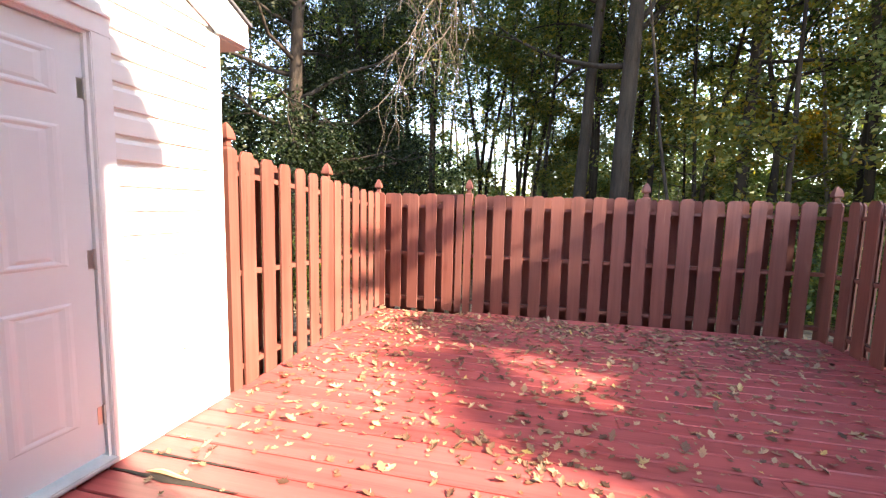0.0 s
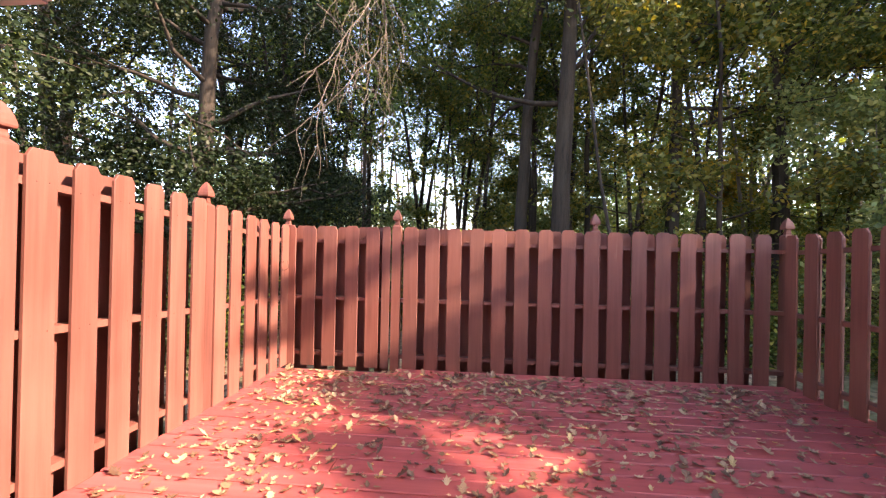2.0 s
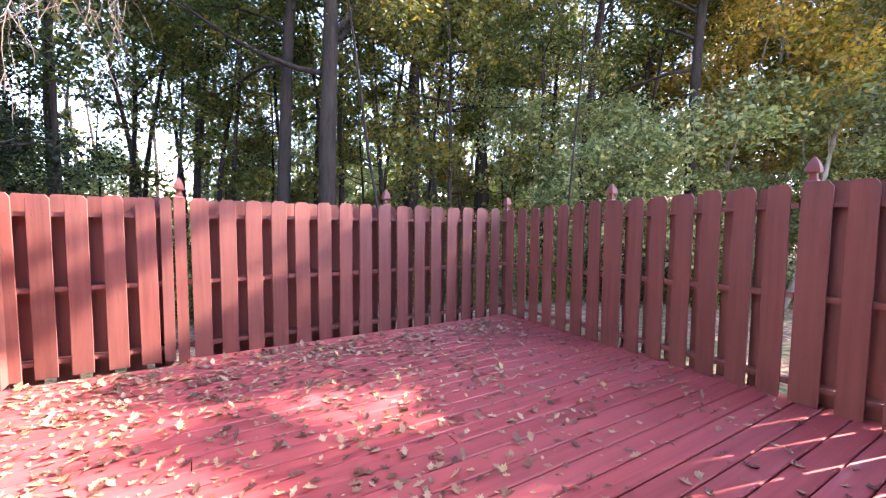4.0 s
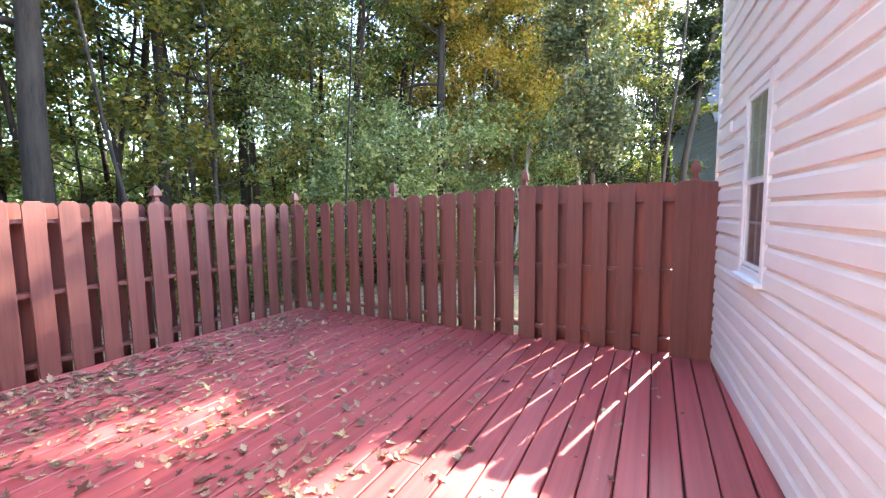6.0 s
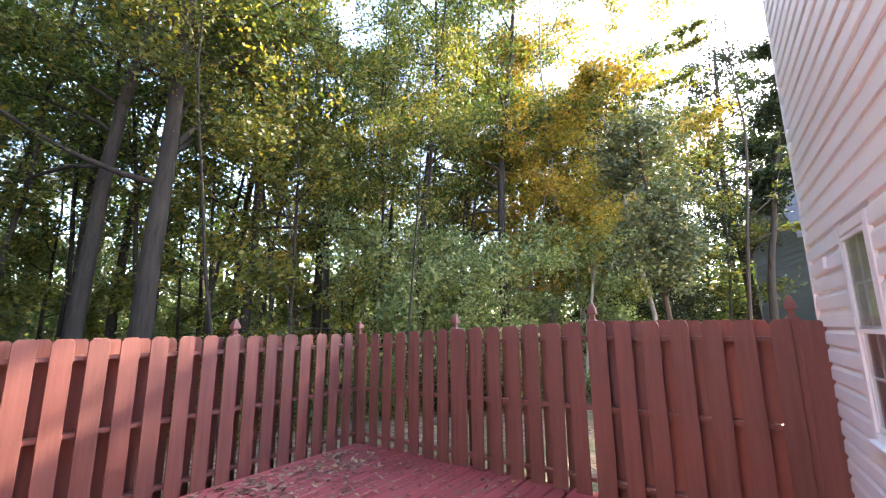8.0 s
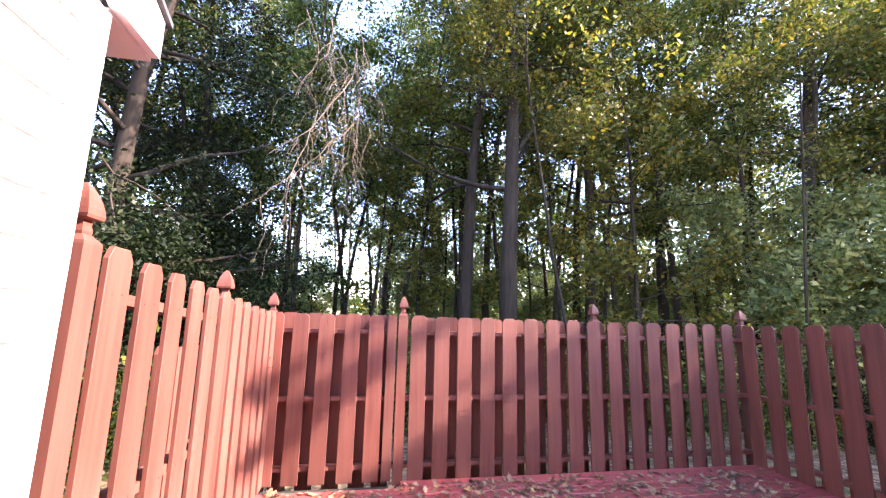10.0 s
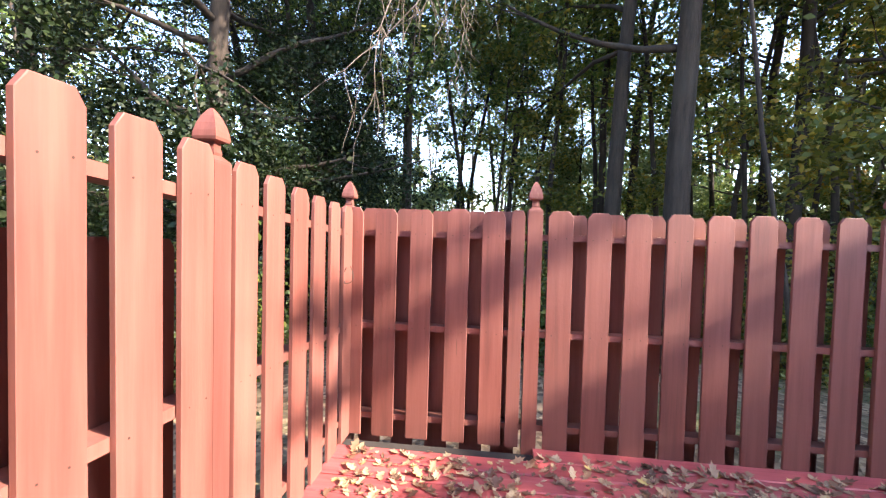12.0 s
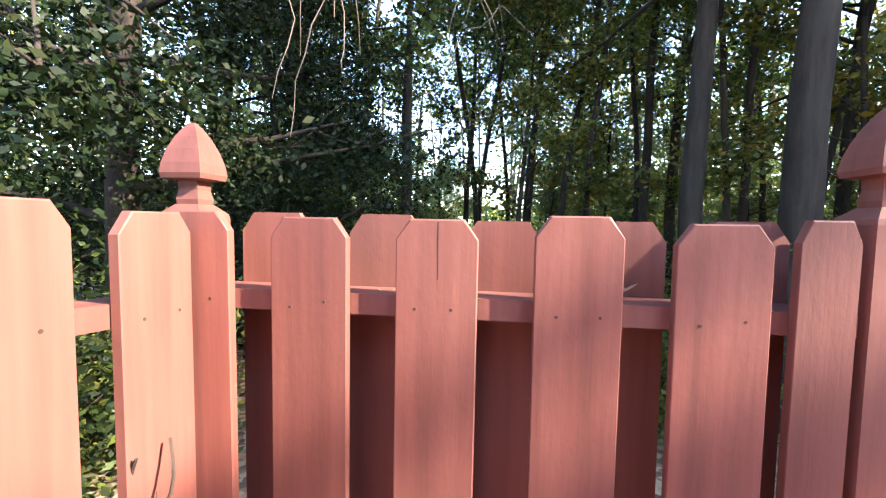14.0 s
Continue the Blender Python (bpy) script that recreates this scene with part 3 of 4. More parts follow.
for z0, z1, out in ((WZ0 + 0.03, mid + 0.02, 0.002), (mid - 0.02, WZ1 - 0.04, 0.012)):
    s = 0.024
    yy = yo + out
    sash = part("sash", boxes((WX0 + fw, yy - 0.02, z0, WX0 + fw + s, yy + 0.012, z1), (WX1 - fw - s, yy - 0.02, z0, WX1 - fw, yy + 0.012, z1),
         (WX0 + fw + s, yy - 0.02, z0, WX1 - fw - s, yy + 0.012, z0 + s), (WX0 + fw + s, yy - 0.02, z1 - s, WX1 - fw - s, yy + 0.012, z1)), TRIM, win)
    xm, zm = (WX0 + WX1) / 2, (z0 + z1) / 2
    part("grille", boxes((xm - 0.008, yy - 0.012, z0 + s, xm + 0.008, yy - 0.004, z1 - s), (WX0 + fw + s, yy - 0.011, zm - 0.009, xm - 0.009, yy - 0.005, zm + 0.009), (xm + 0.009, yy - 0.011, zm - 0.009, WX1 - fw - s, yy - 0.005, zm + 0.009)), TRIM, sash)
    g = part("pane", boxes((WX0 + fw + s, yy + 0.001, z0 + s, WX1 - fw - s, yy + 0.005, z1 - s)), GLASS, sash)
    g.visible_shadow = False
bl = root("window_blind", "pale vertical curtain strips behind the window", "curtain", HOUSE)
for i in range(6):
    part("curtain_strip", boxes((WX0 + 0.05 + i * 0.07, yo - 0.15, WZ0, WX0 + 0.05 + i * 0.07 + 0.04, yo - 0.14, mid + 0.02)), BLIND, bl)

gd = root("door_2", "closed white-framed full-glass patio door with black hinges", "door", HOUSE, kind="structure")
part("casing", boxes((DX0 - 0.085, yo, 0.0, DX0, yo + 0.03, DZ1), (DX1, yo, 0.0, DX1 + 0.044, yo + 0.03, DZ1), (DX0 - 0.085, yo, DZ1, DX1 + 0.044, yo + 0.03, DZ1 + 0.07), bevel=0.004), TRIM, gd)
part("drip_cap", boxes((DX0 - 0.1, yo, DZ1 + 0.07, DX1 + 0.056, yo + 0.05, DZ1 + 0.085), bevel=0.002), TRIM, gd)
part("jamb", boxes((DX0, yo - 0.18, 0.0, DX0 + 0.02, yo + 0.01, DZ1), (DX1 - 0.02, yo - 0.18, 0.0, DX1, yo + 0.01, DZ1), (DX0 + 0.02, yo - 0.18, DZ1 - 0.02, DX1 - 0.02, yo + 0.01, DZ1)), TRIM, gd)
dy = yo - 0.10
slab = part("door_slab", boxes((DX0 + 0.022, dy - 0.04, 0.02, DX0 + 0.13, dy, DZ1 - 0.022), (DX1 - 0.13, dy - 0.04, 0.02, DX1 - 0.022, dy, DZ1 - 0.022), (DX0 + 0.13, dy - 0.04, 0.02, DX1 - 0.13, dy, 0.22), (DX0 + 0.13, dy - 0.04, DZ1 - 0.14, DX1 - 0.13, dy, DZ1 - 0.022)), DOORPAINT, gd)
g = part("pane", boxes((DX0 + 0.13, dy - 0.022, 0.22, DX1 - 0.13, dy - 0.016, DZ1 - 0.14)), GLASS, slab)
g.visible_shadow = False
# storm door: frame set in the casing, a black seal round it and a full glass
sy = yo + 0.006
part("seal", boxes((DX0 + 0.021, sy - 0.03, 0.02, DX0 + 0.030, sy - 0.004, DZ1 - 0.021), (DX1 - 0.030, sy - 0.03, 0.02, DX1 - 0.021, sy - 0.004, DZ1 - 0.021), (DX0 + 0.030, sy - 0.03, DZ1 - 0.030, DX1 - 0.030, sy - 0.004, DZ1 - 0.021)), BLACK, gd, "black rubber seal")
storm = part("storm_door", boxes((DX0 + 0.031, sy - 0.03, 0.02, DX0 + 0.085, sy, DZ1 - 0.032), (DX1 - 0.085, sy - 0.03, 0.02, DX1 - 0.031, sy, DZ1 - 0.032), (DX0 + 0.085, sy - 0.03, 0.02, DX1 - 0.085, sy, 0.14), (DX0 + 0.085, sy - 0.03, DZ1 - 0.09, DX1 - 0.085, sy, DZ1 - 0.032), bevel=0.003), TRIM, gd, "white storm door frame")
part("gasket", boxes((DX0 + 0.085, sy - 0.02, 0.14, DX0 + 0.093, sy - 0.004, DZ1 - 0.09), (DX1 - 0.093, sy - 0.02, 0.14, DX1 - 0.085, sy - 0.004, DZ1 - 0.09)), BLACK, storm)
g = part("storm_pane", boxes((DX0 + 0.093, sy - 0.018, 0.14, DX1 - 0.093, sy - 0.013, DZ1 - 0.09)), GLASS, storm)
g.visible_shadow = False
for z in (0.20, 0.77, 1.395, 1.83):
    part("hinge", boxes((DX1 - 0.006, yo + 0.028, z - 0.035, DX1 + 0.009, yo + 0.037, z + 0.035), bevel=0.002), BLACK, gd, "black storm-door hinge")
part("threshold", boxes((DX0, yo - 0.2, 0.0, DX1, yo + 0.03, 0.018)), ALU, gd)
vent = root("wall_vent", "small white square vent plate on the house siding", "vent", HOUSE)
part("plate", boxes((2.80, WALL - 0.004, 1.94, 2.89, WALL + 0.02, 2.02), bevel=0.004), TRIM, vent)

# ---- neighbour's house ----
nb = root("neighbour_house", "grey-sided neighbouring house with a dark shingled roof", "house", pose(17.46, -0.92, -0.5, 0, 0, 14))
part("wall", extrude_x([(-9, 0), (0, 0), (0, 5.3), (-9, 5.3)], 0, 5.2), GREYSIDE, nb)
bm = bmesh.new()
va = [bm.verts.new(p) for p in ((0, 0, 5.3), (2.6, 0, 8.3), (5.2, 0, 5.3), (0, -9, 5.3), (2.6, -9, 8.3), (5.2, -9, 5.3))]
for f in ((2, 1, 0), (3, 4, 5), (0, 1, 4, 3), (1, 2, 5, 4), (0, 3, 5, 2)):
    bm.faces.new([va[i] for i in f])
part("gable", bm, GREYSIDE, nb)
for sg, name in ((-1, "roof_slope"), (1, "roof_slope")):
    bm = bmesh.new()
    va = [bm.verts.new((2.6 + sg * a, b, c + d)) for b in (0.3, -9.3) for a, c in ((0.0, 8.34), (2.95, 4.94)) for d in (0.0, 0.14)]
    for f in ((0, 1, 3, 2), (4, 6, 7, 5), (0, 2, 6, 4), (1, 5, 7, 3), (0, 4, 5, 1), (2, 3, 7, 6)):
        bm.faces.new([va[i] for i in f])
    part(name, bm, SHINGLE, nb)
LAP = mesh_of(extrude_x([(0, 0), (0.035, 0), (0.006, 0.2), (0, 0.2)]), GREYSIDE, "siding_board")
for i in range(40):
    z = i * 0.2
    cut = 0.0 if z < 5.2 else (z + 0.1 - 5.3) / 3.0 * 2.6
    if cut < 2.4:
        piece("siding_board", LAP, nb, pose(cut, 0, z) @ Matrix.Diagonal((5.2 - 2 * cut, 1, 1, 1)))
part("corner_trim", boxes((-0.08, -0.02, 0, 0.08, 0.06, 5.25), (5.12, -0.02, 0, 5.28, 0.06, 5.25)), GREYSIDE, nb)


# ---- woods ----
def leaf_mesh(name, centres, sizes, material, rng, droop=0.0):
    """Many small leaves, each a folded diamond."""
    n = len(centres)
    a = rng.normal(size=(n, 3))
    a[:, 2] = a[:, 2] * 0.6 - droop
    a /= np.linalg.norm(a, axis=1)[:, None]
    b = np.cross(a, rng.normal(size=(n, 3)))
    b /= np.linalg.norm(b, axis=1)[:, None]
    s = sizes[:, None]
    c = np.asarray(centres)
    nrm = np.cross(a, b)
    v = np.empty((n, 4, 3))
    v[:, 0], v[:, 2] = c - a * s * 0.55, c + a * s * 0.55
    v[:, 1], v[:, 3] = c + b * s * 0.30 + nrm * s * 0.10, c - b * s * 0.30 + nrm * s * 0.10
    me = bpy.data.meshes.new(name)
    me.vertices.add(n * 4)
    me.loops.add(n * 4)
    me.polygons.add(n)
    me.vertices.foreach_set("co", v.ravel())
    me.loops.foreach_set("vertex_index", np.arange(n * 4))
    me.polygons.foreach_set("loop_start", np.arange(n) * 4)
    me.update(calc_edges=True)
    me.materials.append(material)
    return me


def wander(rng, start, way, length, steps, bend, lift=0.0):
    pts, d = [Vector(start)], Vector(way).normalized()
    for _ in range(steps):
        d = (d + Vector(rng.normal(0, bend, 3)) + Vector((0, 0, lift))).normalized()
        pts.append(pts[-1] + d * (length / steps))
    return pts


def make_tree(name, label, seed, height, girth, base, spread, leaves, size, leafmat, barkmat=None, lean=(0, 0), stems=1, limbs=12, aim=None, droop=0.0, clump=0.55):
    """A tapered, limbed trunk and a loose crown of many small leaves in clumps."""
    rng = np.random.default_rng(seed)
    t = root(name, label, "tree")
    bm, ends = bmesh.new(), []
    for s in range(stems):
        way = (lean[0] + rng.normal(0, 0.03 + 0.09 * (stems > 1)), lean[1] + rng.normal(0, 0.03 + 0.09 * (stems > 1)), 1)
        trunk = wander(rng, (rng.normal(0, 0.12) * (stems > 1), rng.normal(0, 0.12) * (stems > 1), -0.3), way, height, 12, 0.045, 0.03)
        g = girth / (1 + 0.5 * (stems - 1))
        rad = [g * (1.25 if i == 0 else 1.0) * (1 - 0.80 * i / 12) for i in range(13)]
        tube(bm, trunk, rad, 9)
        for k in range(limbs // stems):
            f = base / height + (1 - base / height) * (k + (rng.random() if aim is None else 0.4 + 0.25 * rng.random())) / (limbs // stems)
            i = min(int(f * 12), 11)
            p = trunk[i].lerp(trunk[i + 1], f * 12 - i)
            ang, rise, bend, fan = rng.random() * 6.283, rng.uniform(0.15, 0.7), 0.16, 0.9
            if aim is not None and p.z > 5.6:   # boughs that reach out to one side
                ang, rise, bend, fan = radians(aim) + rng.normal(0, 0.12), rng.uniform(-0.05, 0.12), 0.05, 0.12
            ln = spread * (1.05 - 0.45 * f) * rng.uniform(0.7, 1.2)
            pts = wander(rng, p, (math.cos(ang), math.sin(ang), rise), ln, 6, bend, 0.03 - droop * 0.1)
            r0 = rad[i] * 0.42
            tube(bm, pts, [r0 * (1 - 0.85 * q / 6) for q in range(7)], 5)
            ends += [(q, 0.5 + 0.5 * j / 6) for j, q in enumerate(pts) if j > 1]
            for _ in range(3):
                j = rng.integers(2, 6)
                tw = wander(rng, pts[j], (math.cos(ang + rng.normal(0, fan)), math.sin(ang + rng.normal(0, fan)), rng.uniform(-0.3, 0.6) * fan), ln * 0.45, 4, bend)
                tube(bm, tw, [r0 * 0.32 * (1 - 0.8 * q / 4) for q in range(5)], 4)
                ends += [(q, 1.0) for q in tw[1:]]
    part("trunk", bm, barkmat or BARK, t, smooth=True)
    e = np.array([tuple(q) for q, _ in ends])
    e = e[rng.random(len(e)) < (0.5 if aim is None else 0.85)]
    leaves = int(leaves * 1.06)
    pick = rng.integers(0, len(e), leaves)
    c = e[pick] + rng.normal(0, clump, (leaves, 3)) * (0.35 + 0.65 * rng.random((leaves, 1))) * np.array((1, 1, 0.7))
    c[:, 2] -= droop * rng.random(leaves)
    ob = new("crown", leaf_mesh("crown", c, size * 0.93 * rng.uniform(0.5, 1.4, leaves), leafmat, rng, droop))
    ob.parent = t
    return t


def plant(ob, x, y, turn=0.0, s=1.0, sz=None):
    m = pose(x, y, ground_z(x, y), 0, 0, turn)
    ob.matrix_basis = m
    ob.scale = (s, s, sz or s)
    return ob


def copy_tree(ob, x, y, turn, s):
    c = copy_thing(ob, pose(x, y, ground_z(x, y), 0, 0, turn))
    c.scale = (s, s, s * 1.05)
    return c


oak = plant(make_tree("oak_tree", "tall green hardwood with a bare grey-brown trunk", 11, 16.0, 0.155, 4.9, 3.6, 23000, 0.096, GREEN, limbs=24, clump=0.36), 1.145, 10.2)
maple = plant(make_tree("maple_tree", "thick crooked hardwood with olive-green leaves", 12, 14.5, 0.21, 4.9, 4.0, 23000, 0.096, OLIVE, limbs=24, clump=0.36), 1.68, 9.45, 40)
slim = plant(make_tree("slim_tree", "slim dark-trunked tree with high thin leaves", 19, 15.0, 0.10, 5.0, 2.8, 9500, 0.12, GREEN, limbs=16, clump=0.36), -0.8, 21.0, 10)
dark = plant(make_tree("evergreen_tree", "dense dark evergreen tree with low boughs", 13, 12.5, 0.20, 1.0, 3.4, 60000, 0.074, DARKGREEN, limbs=36, droop=0.5, clump=0.36), -5.6, 9.2)
yellow = plant(make_tree("autumn_tree", "slender many-stemmed tree with yellow and orange leaves", 14, 13.5, 0.13, 2.6, 3.6, 24000, 0.12, YELLOW, PALEBARK, limbs=24, stems=3, lean=(-0.05, 0.06), droop=0.3, clump=0.34), 15.4, 7.6, 0.0, 1.22)
young = plant(make_tree("young_tree", "thin young tree with sparse yellow-green leaves", 15, 8.0, 0.06, 1.8, 2.2, 7000, 0.105, OLIVE, limbs=14, clump=0.27), -0.9, 12.6)
bushy = plant(make_tree("leafy_tree", "bushy blue-green understorey tree with low leaves", 16, 5.2, 0.08, 0.5, 2.3, 14000, 0.11, SHRUBGREEN, PALEBARK, limbs=18, stems=3, droop=0.35, clump=0.34), 9.6, 7.4)
pine = plant(make_tree("pine_tree", "tall dark pine with open boughs against the sky", 17, 15.5, 0.24, 5.0, 3.2, 14000, 0.13, DARKGREEN, limbs=22, clump=0.42), 22.5, 0.6)
slender = plant(make_tree("slender_tree", "slender tree near the fence with pale green overhead leaves", 41, 10.5, 0.035, 5.2, 2.6, 10000, 0.086, OLIVE, limbs=18, clump=0.36), 2.66, 8.05)
hung = plant(make_tree("vine_hung_tree", "thin dark tree hung with vines and drooping leaves", 42, 11.0, 0.07, 4.6, 2.6, 9000, 0.11, GREEN, limbs=18, droop=0.5, clump=0.36), -2.4, 11.4)
leaner = plant(make_tree("leaning_tree", "slim pale tree leaning to one side", 18, 9.0, 0.07, 4.0, 2.0, 4500, 0.10, YELLOW, PALEBARK, limbs=10, lean=(0.30, -0.26), clump=0.4), 10.4, 5.0)

thin = plant(make_tree("thin_tree", "thin dark straight-trunked tree with few high leaves", 51, 13.0, 0.075, 6.0, 2.2, 3200, 0.11, GREEN, limbs=12, clump=0.36), 0.05, 13.8)

rt = random.Random(21)
for src, spots in (
        (oak, ((4.9, 11.8), (9.8, 9.8), (6.2, 14.8), (14.5, 13.5), (3.6, 17.0), (-8.5, 15.0), (10.5, 18.0), (-6.8, 22.0), (18.0, 9.0), (11.9, 9.5), (10.9, 7.2))),
        (maple, ((-7.2, 17.4), (8.4, 13.4), (2.6, 24.0), (-11.0, 11.5), (15.5, 18.5))),
        (slim, ((0.03, 21.8), (-0.3, 17.0), (1.9, 14.2), (3.2, 13.0), (-2.0, 17.2), (7.2, 11.4), (6.8, 18.5), (13.2, 10.4), (13.7, 16.0), (16.5, 6.4), (-3.4, 14.6), (4.4, 22.0), (11.6, 13.0), (19.0, 4.6))),
        (dark, ((-8.2, 6.2), (-9.5, 10.5), (-4.9, 13.4), (-12.5, 4.0), (-7.0, 13.5), (21.5, 8.0), (19.6, 3.6), (17.4, 5.6), (25.5, 5.0))),
        (yellow, ((14.4, 8.8), (17.5, 6.2), (9.0, 15.5), (14.3, 5.7))),
        (young, ((-3.2, 19.6), (0.5, 18.8), (-7.6, 16.4), (2.2, 18.5), (5.2, 16.2), (11.0, 14.4), (13.0, 12.0), (20.5, 9.2), (22.5, 4.2), (9.6, 16.4), (16.4, 12.0), (-5.2, 16.4), (5.0, 9.8), (3.9, 11.2), (14.8, 5.8), (17.6, 1.4), (8.8, 12.2), (19.5, 11.0))),
        (bushy, ((-4.8, 18.4), (-9.0, 20.0), (1.3, 20.6), (5.6, 20.0), (-3.4, 25.0), (15.4, 15.0), (3.0, 20.0), (8.6, 17.6), (12.6, 17.4), (17.4, 9.0), (20.5, 6.4), (-6.6, 18.0), (7.9, 9.2), (12.0, 4.8), (14.6, 10.6), (18.4, 4.0))),
        (pine, ((32.0, 7.0), (25.0, 13.0))),
        (slender, ((6.9, 7.9),)),
        (thin, ((-1.6, 14.2), (-0.73, 14.8), (0.49, 12.7), (2.92, 12.4), (4.56, 13.5), (5.8, 12.9), (5.39, 11.45), (-1.86, 15.9), (1.72, 14.4), (8.4, 10.1), (8.77, 8.9), (-5.35, 12.9), (11.2, 9.2))),
        (leaner, ((12.2, 8.0),))):
    for x, yy in spots:
        copy_tree(src, x + rt.uniform(-0.1, 0.1), yy + rt.uniform(-0.1, 0.1), rt.uniform(0, 360), rt.uniform(0.9, 1.12))


plant(make_tree("feathery_tree", "feathery light-green tree with open leaf clusters", 23, 10.2, 0.055, 3.6, 3.2, 4200, 0.11, OLIVE, BARK, limbs=11, clump=0.09, aim=74), 10.6, 1.1, 0.0, 1.0, 1.105)
plant(make_tree("rounded_tree", "rounded grey-green tree beyond the fence", 25, 6.7, 0.085, 3.0, 1.25, 15000, 0.085, GREYGREEN, limbs=26, clump=0.26), 8.2, 2.0)
plant(make_tree("pine_tree", "dark dense pine beside the neighbouring house", 26, 11.2, 0.14, 6.0, 0.95, 16000, 0.12, DARKGREEN, limbs=30, clump=0.26), 15.2, 0.45)
plant(make_tree("narrow_tree", "narrow upright tree with light green leaves", 24, 11.0, 0.09, 3.0, 1.0, 6500, 0.11, OLIVE, PALEBARK, limbs=18, clump=0.22), 12.8, 3.1)


def make_shrub(name, label, seed, h, r, leaves, size, mat):
    rng = np.random.default_rng(seed)
    t = root(name, label, "shrub")
    bm, ends = bmesh.new(), []
    for k in range(14):
        a = rng.random() * 6.283
        pts = wander(rng, (rng.normal(0, 0.1), rng.normal(0, 0.1), -0.1), (math.cos(a) * 0.7, math.sin(a) * 0.7, 1), h * rng.uniform(0.7, 1.1), 6, 0.2)
        tube(bm, pts, [0.016 * (1 - 0.8 * q / 6) for q in range(7)], 4)
        ends += [tuple(q) for q in pts[1:]]
    part("stems", bm, BARK, t)
    e = np.array(ends)
    c = e[rng.integers(0, len(e), leaves)] + rng.normal(0, r * 0.3, (leaves, 3))
    c[:, 2] = np.abs(c[:, 2])
    ob = new("foliage", leaf_mesh("foliage", c, size * rng.uniform(0.6, 1.3, leaves), mat, rng))
    ob.parent = t
    return t


shrub_a = plant(make_shrub("shrub", "dark green broadleaf shrub behind the fence", 31, 1.5, 1.2, 5000, 0.08, GREEN), 0.4, 9.6)
shrub_b = plant(make_shrub("shrub", "yellow-green understorey shrub behind the fence", 32, 1.9, 1.1, 4200, 0.08, OLIVE), -0.6, 11.0)
shrub_c = plant(make_shrub("shrub", "glossy dark evergreen shrub behind the fence", 33, 1.9, 1.3, 5500, 0.075, DARKGREEN), -2.8, 9.8)
for src, spots in ((shrub_a, ((2.9, 10.4), (5.2, 9.2), (7.0, 8.4), (-4.6, 8.4), (1.2, 13.4), (9.4, 6.4), (13.4, 9.0), (15.6, 2.2), (-1.6, 14.4), (6.2, 13.0), (-6.4, 7.0))),
                   (shrub_b, ((-2.2, 13.6), (0.9, 11.6), (4.6, 12.6), (7.6, 12.8), (12.6, 7.0), (20.6, 4.4), (22.0, 7.0), (3.6, 9.6), (6.2, 11.6), (-3.6, 12.0), (2.6, 16.6), (10.8, 11.2), (-0.9, 16.8), (14.0, 3.2), (17.2, 5.2))),
                   (shrub_c, ((-4.8, 6.8), (8.4, 7.2), (-7.6, 9.0), (11.6, 3.8), (-5.6, 11.2), (4.2, 15.8), (7.8, 15.4), (-3.0, 15.4), (17.8, 2.0)))):
    for x, yy in spots:
        copy_tree(src, x, yy, rt.uniform(0, 360), rt.uniform(0.75, 1.15))

# far woods: thin trunks and loose foliage past the near trees
rng = np.random.default_rng(77)
bm = bmesh.new()
cs = []
for k in range(150):
    a, d = radians(rng.uniform(-8, 168)), rng.uniform(26, 44)
    x, yy = d * math.cos(a), d * math.sin(a)
    h = rng.uniform(9, 17)
    tube(bm, wander(rng, (x, yy, -1.4), (rng.normal(0, 0.05), rng.normal(0, 0.05), 1), h, 5, 0.04), [0.15 * (1 - 0.14 * q) * rng.uniform(0.8, 1.2) for q in range(6)], 5)
    open_sky = 88 < math.degrees(a) < 103 or 58 < math.degrees(a) < 63
    for _ in range(5 if open_sky else 34):
        up = rng.random() * 0.3 if rng.random() < 0.70 else rng.uniform(0.25, 1.0)
        c = np.array((x + rng.normal(0, 1.8), yy + rng.normal(0, 1.8), -0.6 + up * h * 1.05))
        cs.append(c + rng.normal(0, 0.62, (24, 3)))
tagged(new("far_trunks", mesh_of(bm, BARK, "far_trunks")), "distant thin tree trunks in the woods", "woods", kind="stuff")
cs = np.concatenate(cs)
tagged(new("far_foliage", leaf_mesh("far_foliage", cs, rng.uniform(0.22, 0.50, len(cs)), GREEN, rng)), "distant green and yellow woodland foliage", "woods", kind="stuff")

# woodland further off, closing the horizon
cs = []
for k in range(1500):
    a, d = radians(rng.uniform(-12, 172)), rng.uniform(46, 62)
    h = rng.uniform(0.0, 3.5) if 88 < math.degrees(a) < 103 or 58 < math.degrees(a) < 63 else 9.0 * rng.random() ** 1.6
    cs.append(np.array((d * math.cos(a), d * math.sin(a), h - 0.8)) + rng.normal(0, 0.9, (14, 3)))
cs = np.concatenate(cs)
tagged(new("distant_foliage", leaf_mesh("distant_foliage", cs, rng.uniform(0.5, 1.0, len(cs)), GREEN, rng)), "deep green woodland in the far distance", "woods", kind="stuff")

# bare hanging vine branches over the back corner
tang = root("bare_branches", "tangle of bare pale twigs hanging from the trees", "branches")
rng = np.random.default_rng(5)
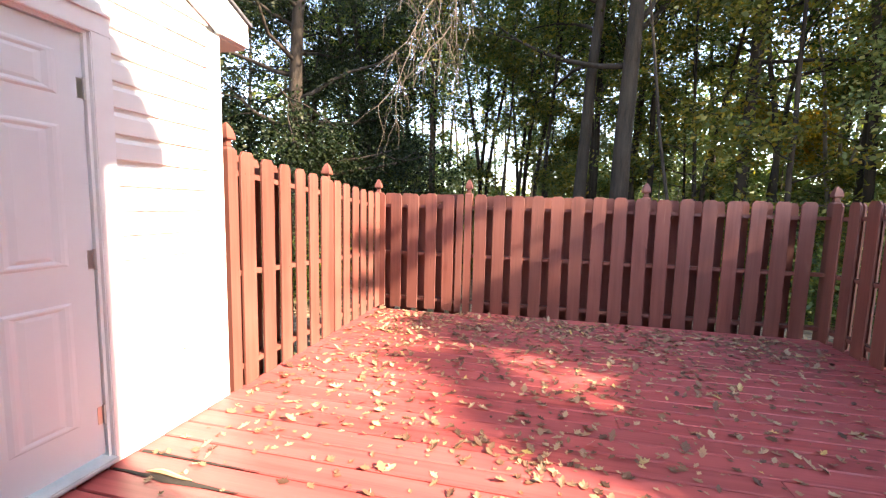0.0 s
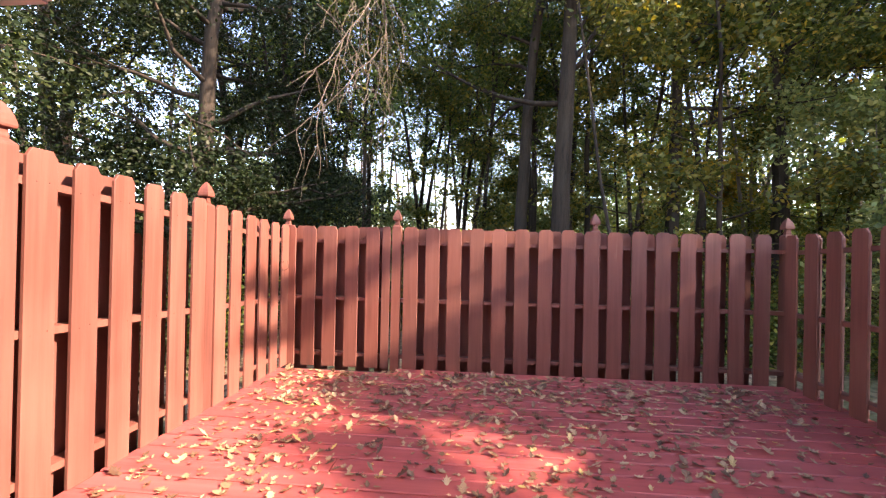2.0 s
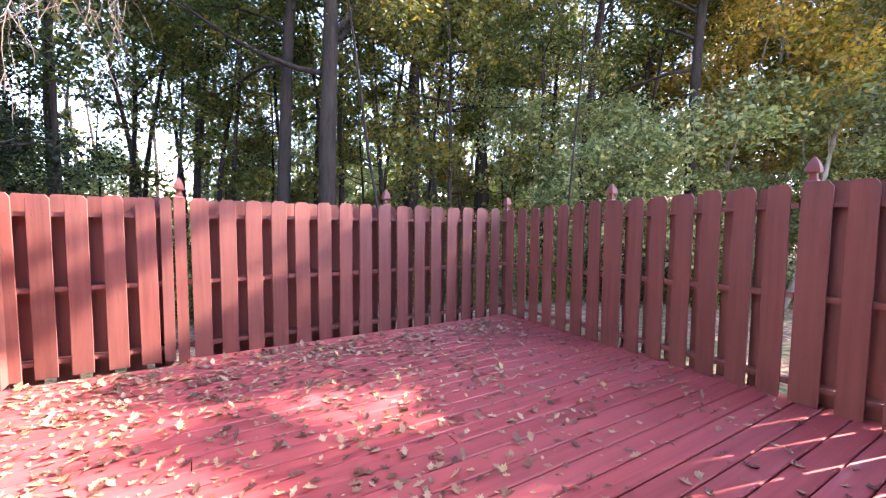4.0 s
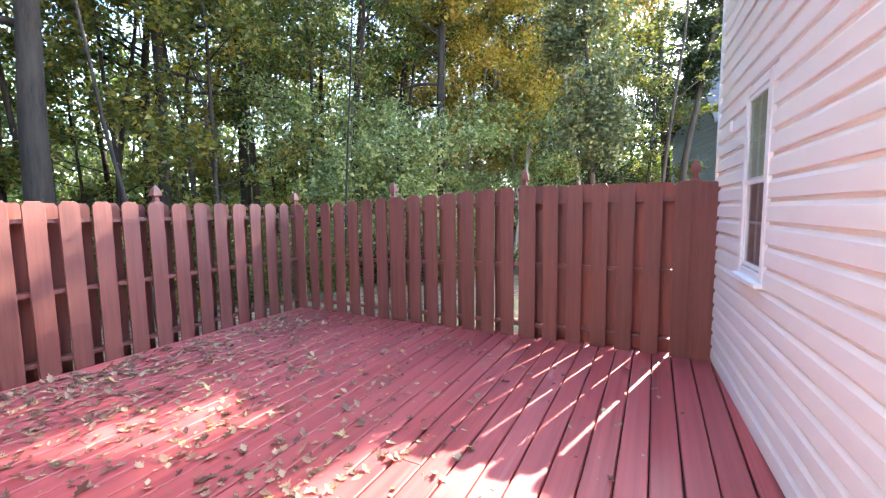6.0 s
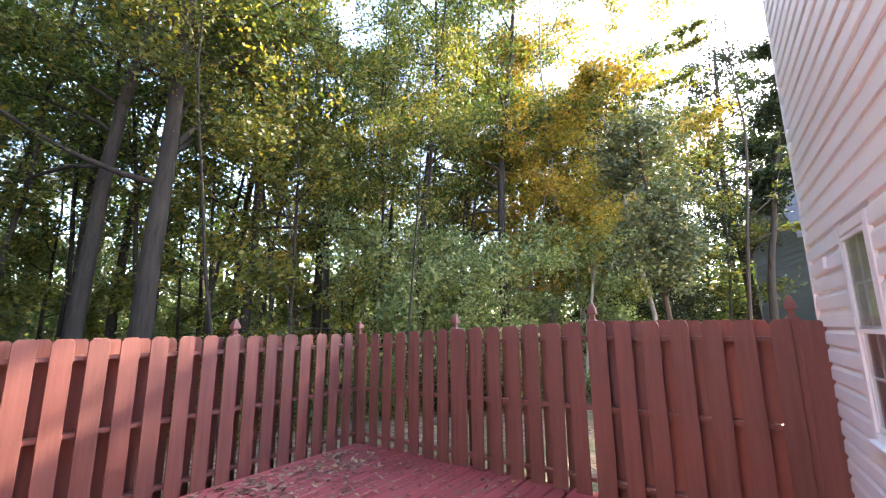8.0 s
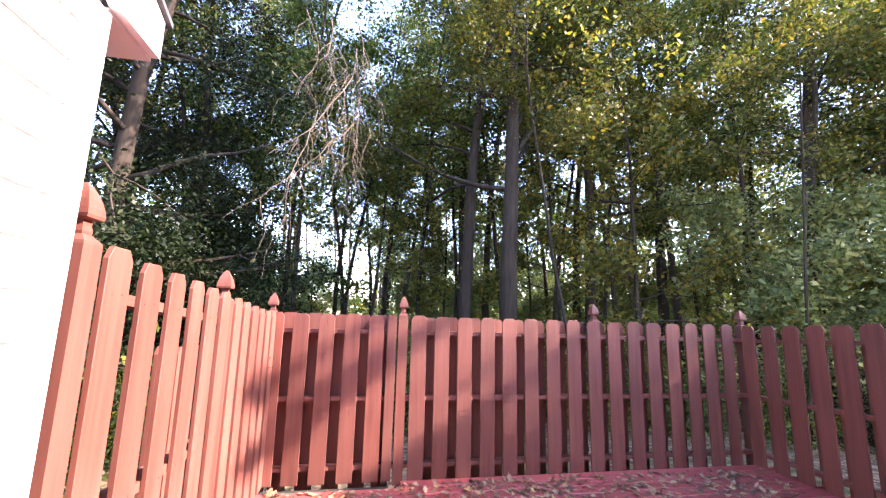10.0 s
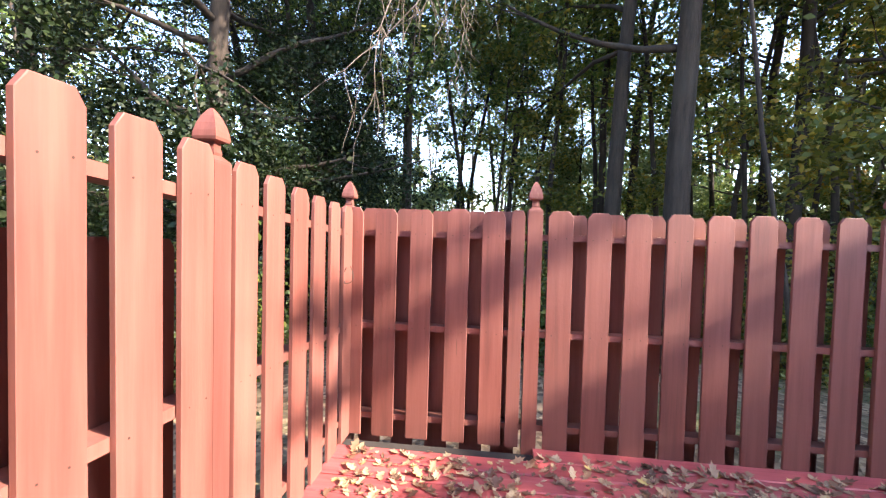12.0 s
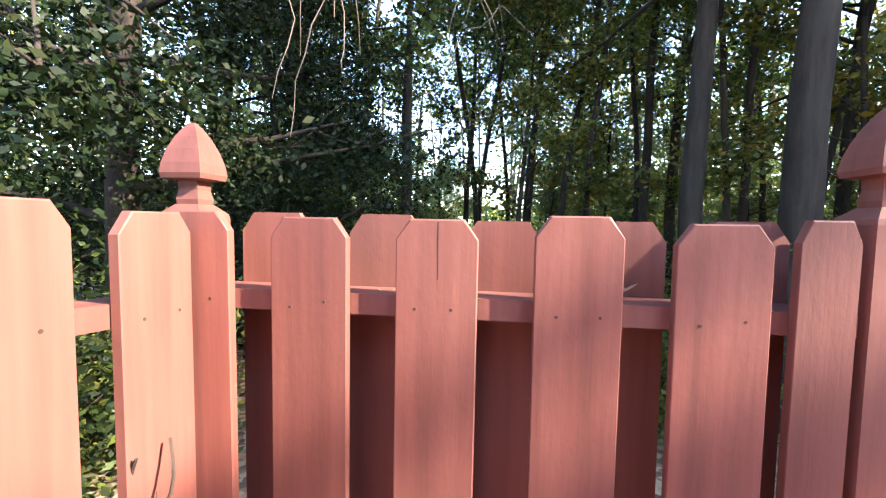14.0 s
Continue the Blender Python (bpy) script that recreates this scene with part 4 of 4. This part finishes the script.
for k in range(11):
    bm = bmesh.new()
    st = (rng.uniform(-2.3, -1.1), rng.uniform(6.8, 7.6), rng.uniform(4.3, 6.4))
    main = wander(rng, st, (rng.normal(0, 0.35), rng.normal(0, 0.2), -0.9), rng.uniform(1.3, 2.6), 9, 0.2, -0.10)
    tube(bm, main, [0.008 * (1 - 0.8 * q / 9) + 0.0015 for q in range(10)], 5)
    part("branch", bm, TWIG, tang)
    for _ in range(11):
        bm = bmesh.new()
        j = rng.integers(1, 9)
        tw = wander(rng, main[j], (rng.normal(0, 0.5), rng.normal(0, 0.5), -0.7), rng.uniform(0.35, 1.0), 6, 0.22, -0.16)
        tube(bm, tw, [0.0035 * (1 - 0.7 * q / 6) + 0.001 for q in range(7)], 4)
        part("twig", bm, TWIG, tang)

# ---- fallen leaves on the deck ----
def litter(name, label, count, seed, where, size, mat):
    rng = np.random.default_rng(seed)
    verts, faces = [], []
    lobes = [(0, -0.5), (0.12, -0.25), (0.30, -0.22), (0.22, -0.02), (0.46, 0.10), (0.24, 0.20), (0.20, 0.38), (0, 0.55), (-0.20, 0.38), (-0.24, 0.20), (-0.46, 0.10), (-0.22, -0.02), (-0.30, -0.22), (-0.12, -0.25)]
    for _ in range(count):
        x, yy = where(rng)
        s = size * rng.uniform(0.45, 1.25)
        narrow, curl, a = rng.uniform(0.65, 1.15), rng.uniform(0.3, 1.3), rng.random() * 6.283
        tilt = rng.normal(0, 0.3)
        b = len(verts)
        hs = []
        for u, v in lobes + [(0, 0.0)]:
            px, py = u * narrow * s, v * s
            hs.append((px, py, curl * s * (u * u * 1.1 + (v * v) * 0.45 * curl) + py * tilt))
        lo = min(h[2] for h in hs)
        for px, py, pz in hs:
            verts.append((x + px * math.cos(a) - py * math.sin(a), yy + px * math.sin(a) + py * math.cos(a), pz - lo + 0.0015))
        faces += [(b + 14, b + k, b + (k + 1) % 14) for k in range(14)]
    me = bpy.data.meshes.new(name)
    me.from_pydata(verts, [], faces)
    me.materials.append(mat)
    return tagged(new(name, me), label, "leaves", kind="stuff")


def heap(rng):
    while True:
        x, yy = rng.uniform(-1.72, 3.15), rng.uniform(0.8, 5.52)
        if yy > 5.42 and x < -0.6:
            continue
        if x < -1.78 and yy < 2.9:
            continue
        d = 0.05 + 0.95 * min(max((yy - 1.9) / 1.6, 0), 1) * (1.0 - 0.45 * min(max((x - 0.6) / 2.2, 0), 1))
        d *= 0.55 + 0.9 * noise.noise((x * 1.3, yy * 1.3, 3.0)) ** 2 * 3
        if rng.random() < d:
            return x, yy


litter("fallen_leaves", "dry tan and yellow fallen leaves strewn over the deck", 2500, 3, heap, 0.060, DEADLEAF)
def drift(rng):
    while True:
        x, yy = rng.uniform(-1.72, 2.9), 5.5 - abs(rng.normal(0, 0.55))
        if yy > 5.42 and x < -0.6 or yy < 3.6:
            continue
        if rng.random() < 0.25 + 0.75 * max(0.0, noise.noise((x * 2.1, yy * 2.1, 7.0)) + 0.35) * (1.0 - 0.25 * (x + 1.7) / 4.6):
            return x, yy


litter("leaf_drift", "heaped dry leaves drifted along the back fence", 800, 6, drift, 0.066, DEADLEAF)
litter("leaf_crumbs", "small brown leaf scraps on the deck boards", 700, 4, heap, 0.03, DEADLEAF)
rail_leaves = litter("rail_leaves", "dry leaf scraps caught on the top fence rail", 14, 9, lambda rng: (rng.uniform(-1.72, 0.4), BACK + 0.045 + 0.04 * rng.random()), 0.045, DEADLEAF)
rail_leaves.location.z = 1.349
vine = root("dead_vine", "small curled dry vine tendril on a picket", "vine")
bm = bmesh.new()
tube(bm, [Vector((LEFT + 0.02 + 0.03 * math.sin(k * 0.5), 5.50 - 0.012 * k * (1 if k < 8 else 0.4), 1.12 - 0.10 * math.sin(k / 12 * 3.1))) for k in range(13)], [0.003] * 13, 5)
part("tendril", bm, BARK, vine)
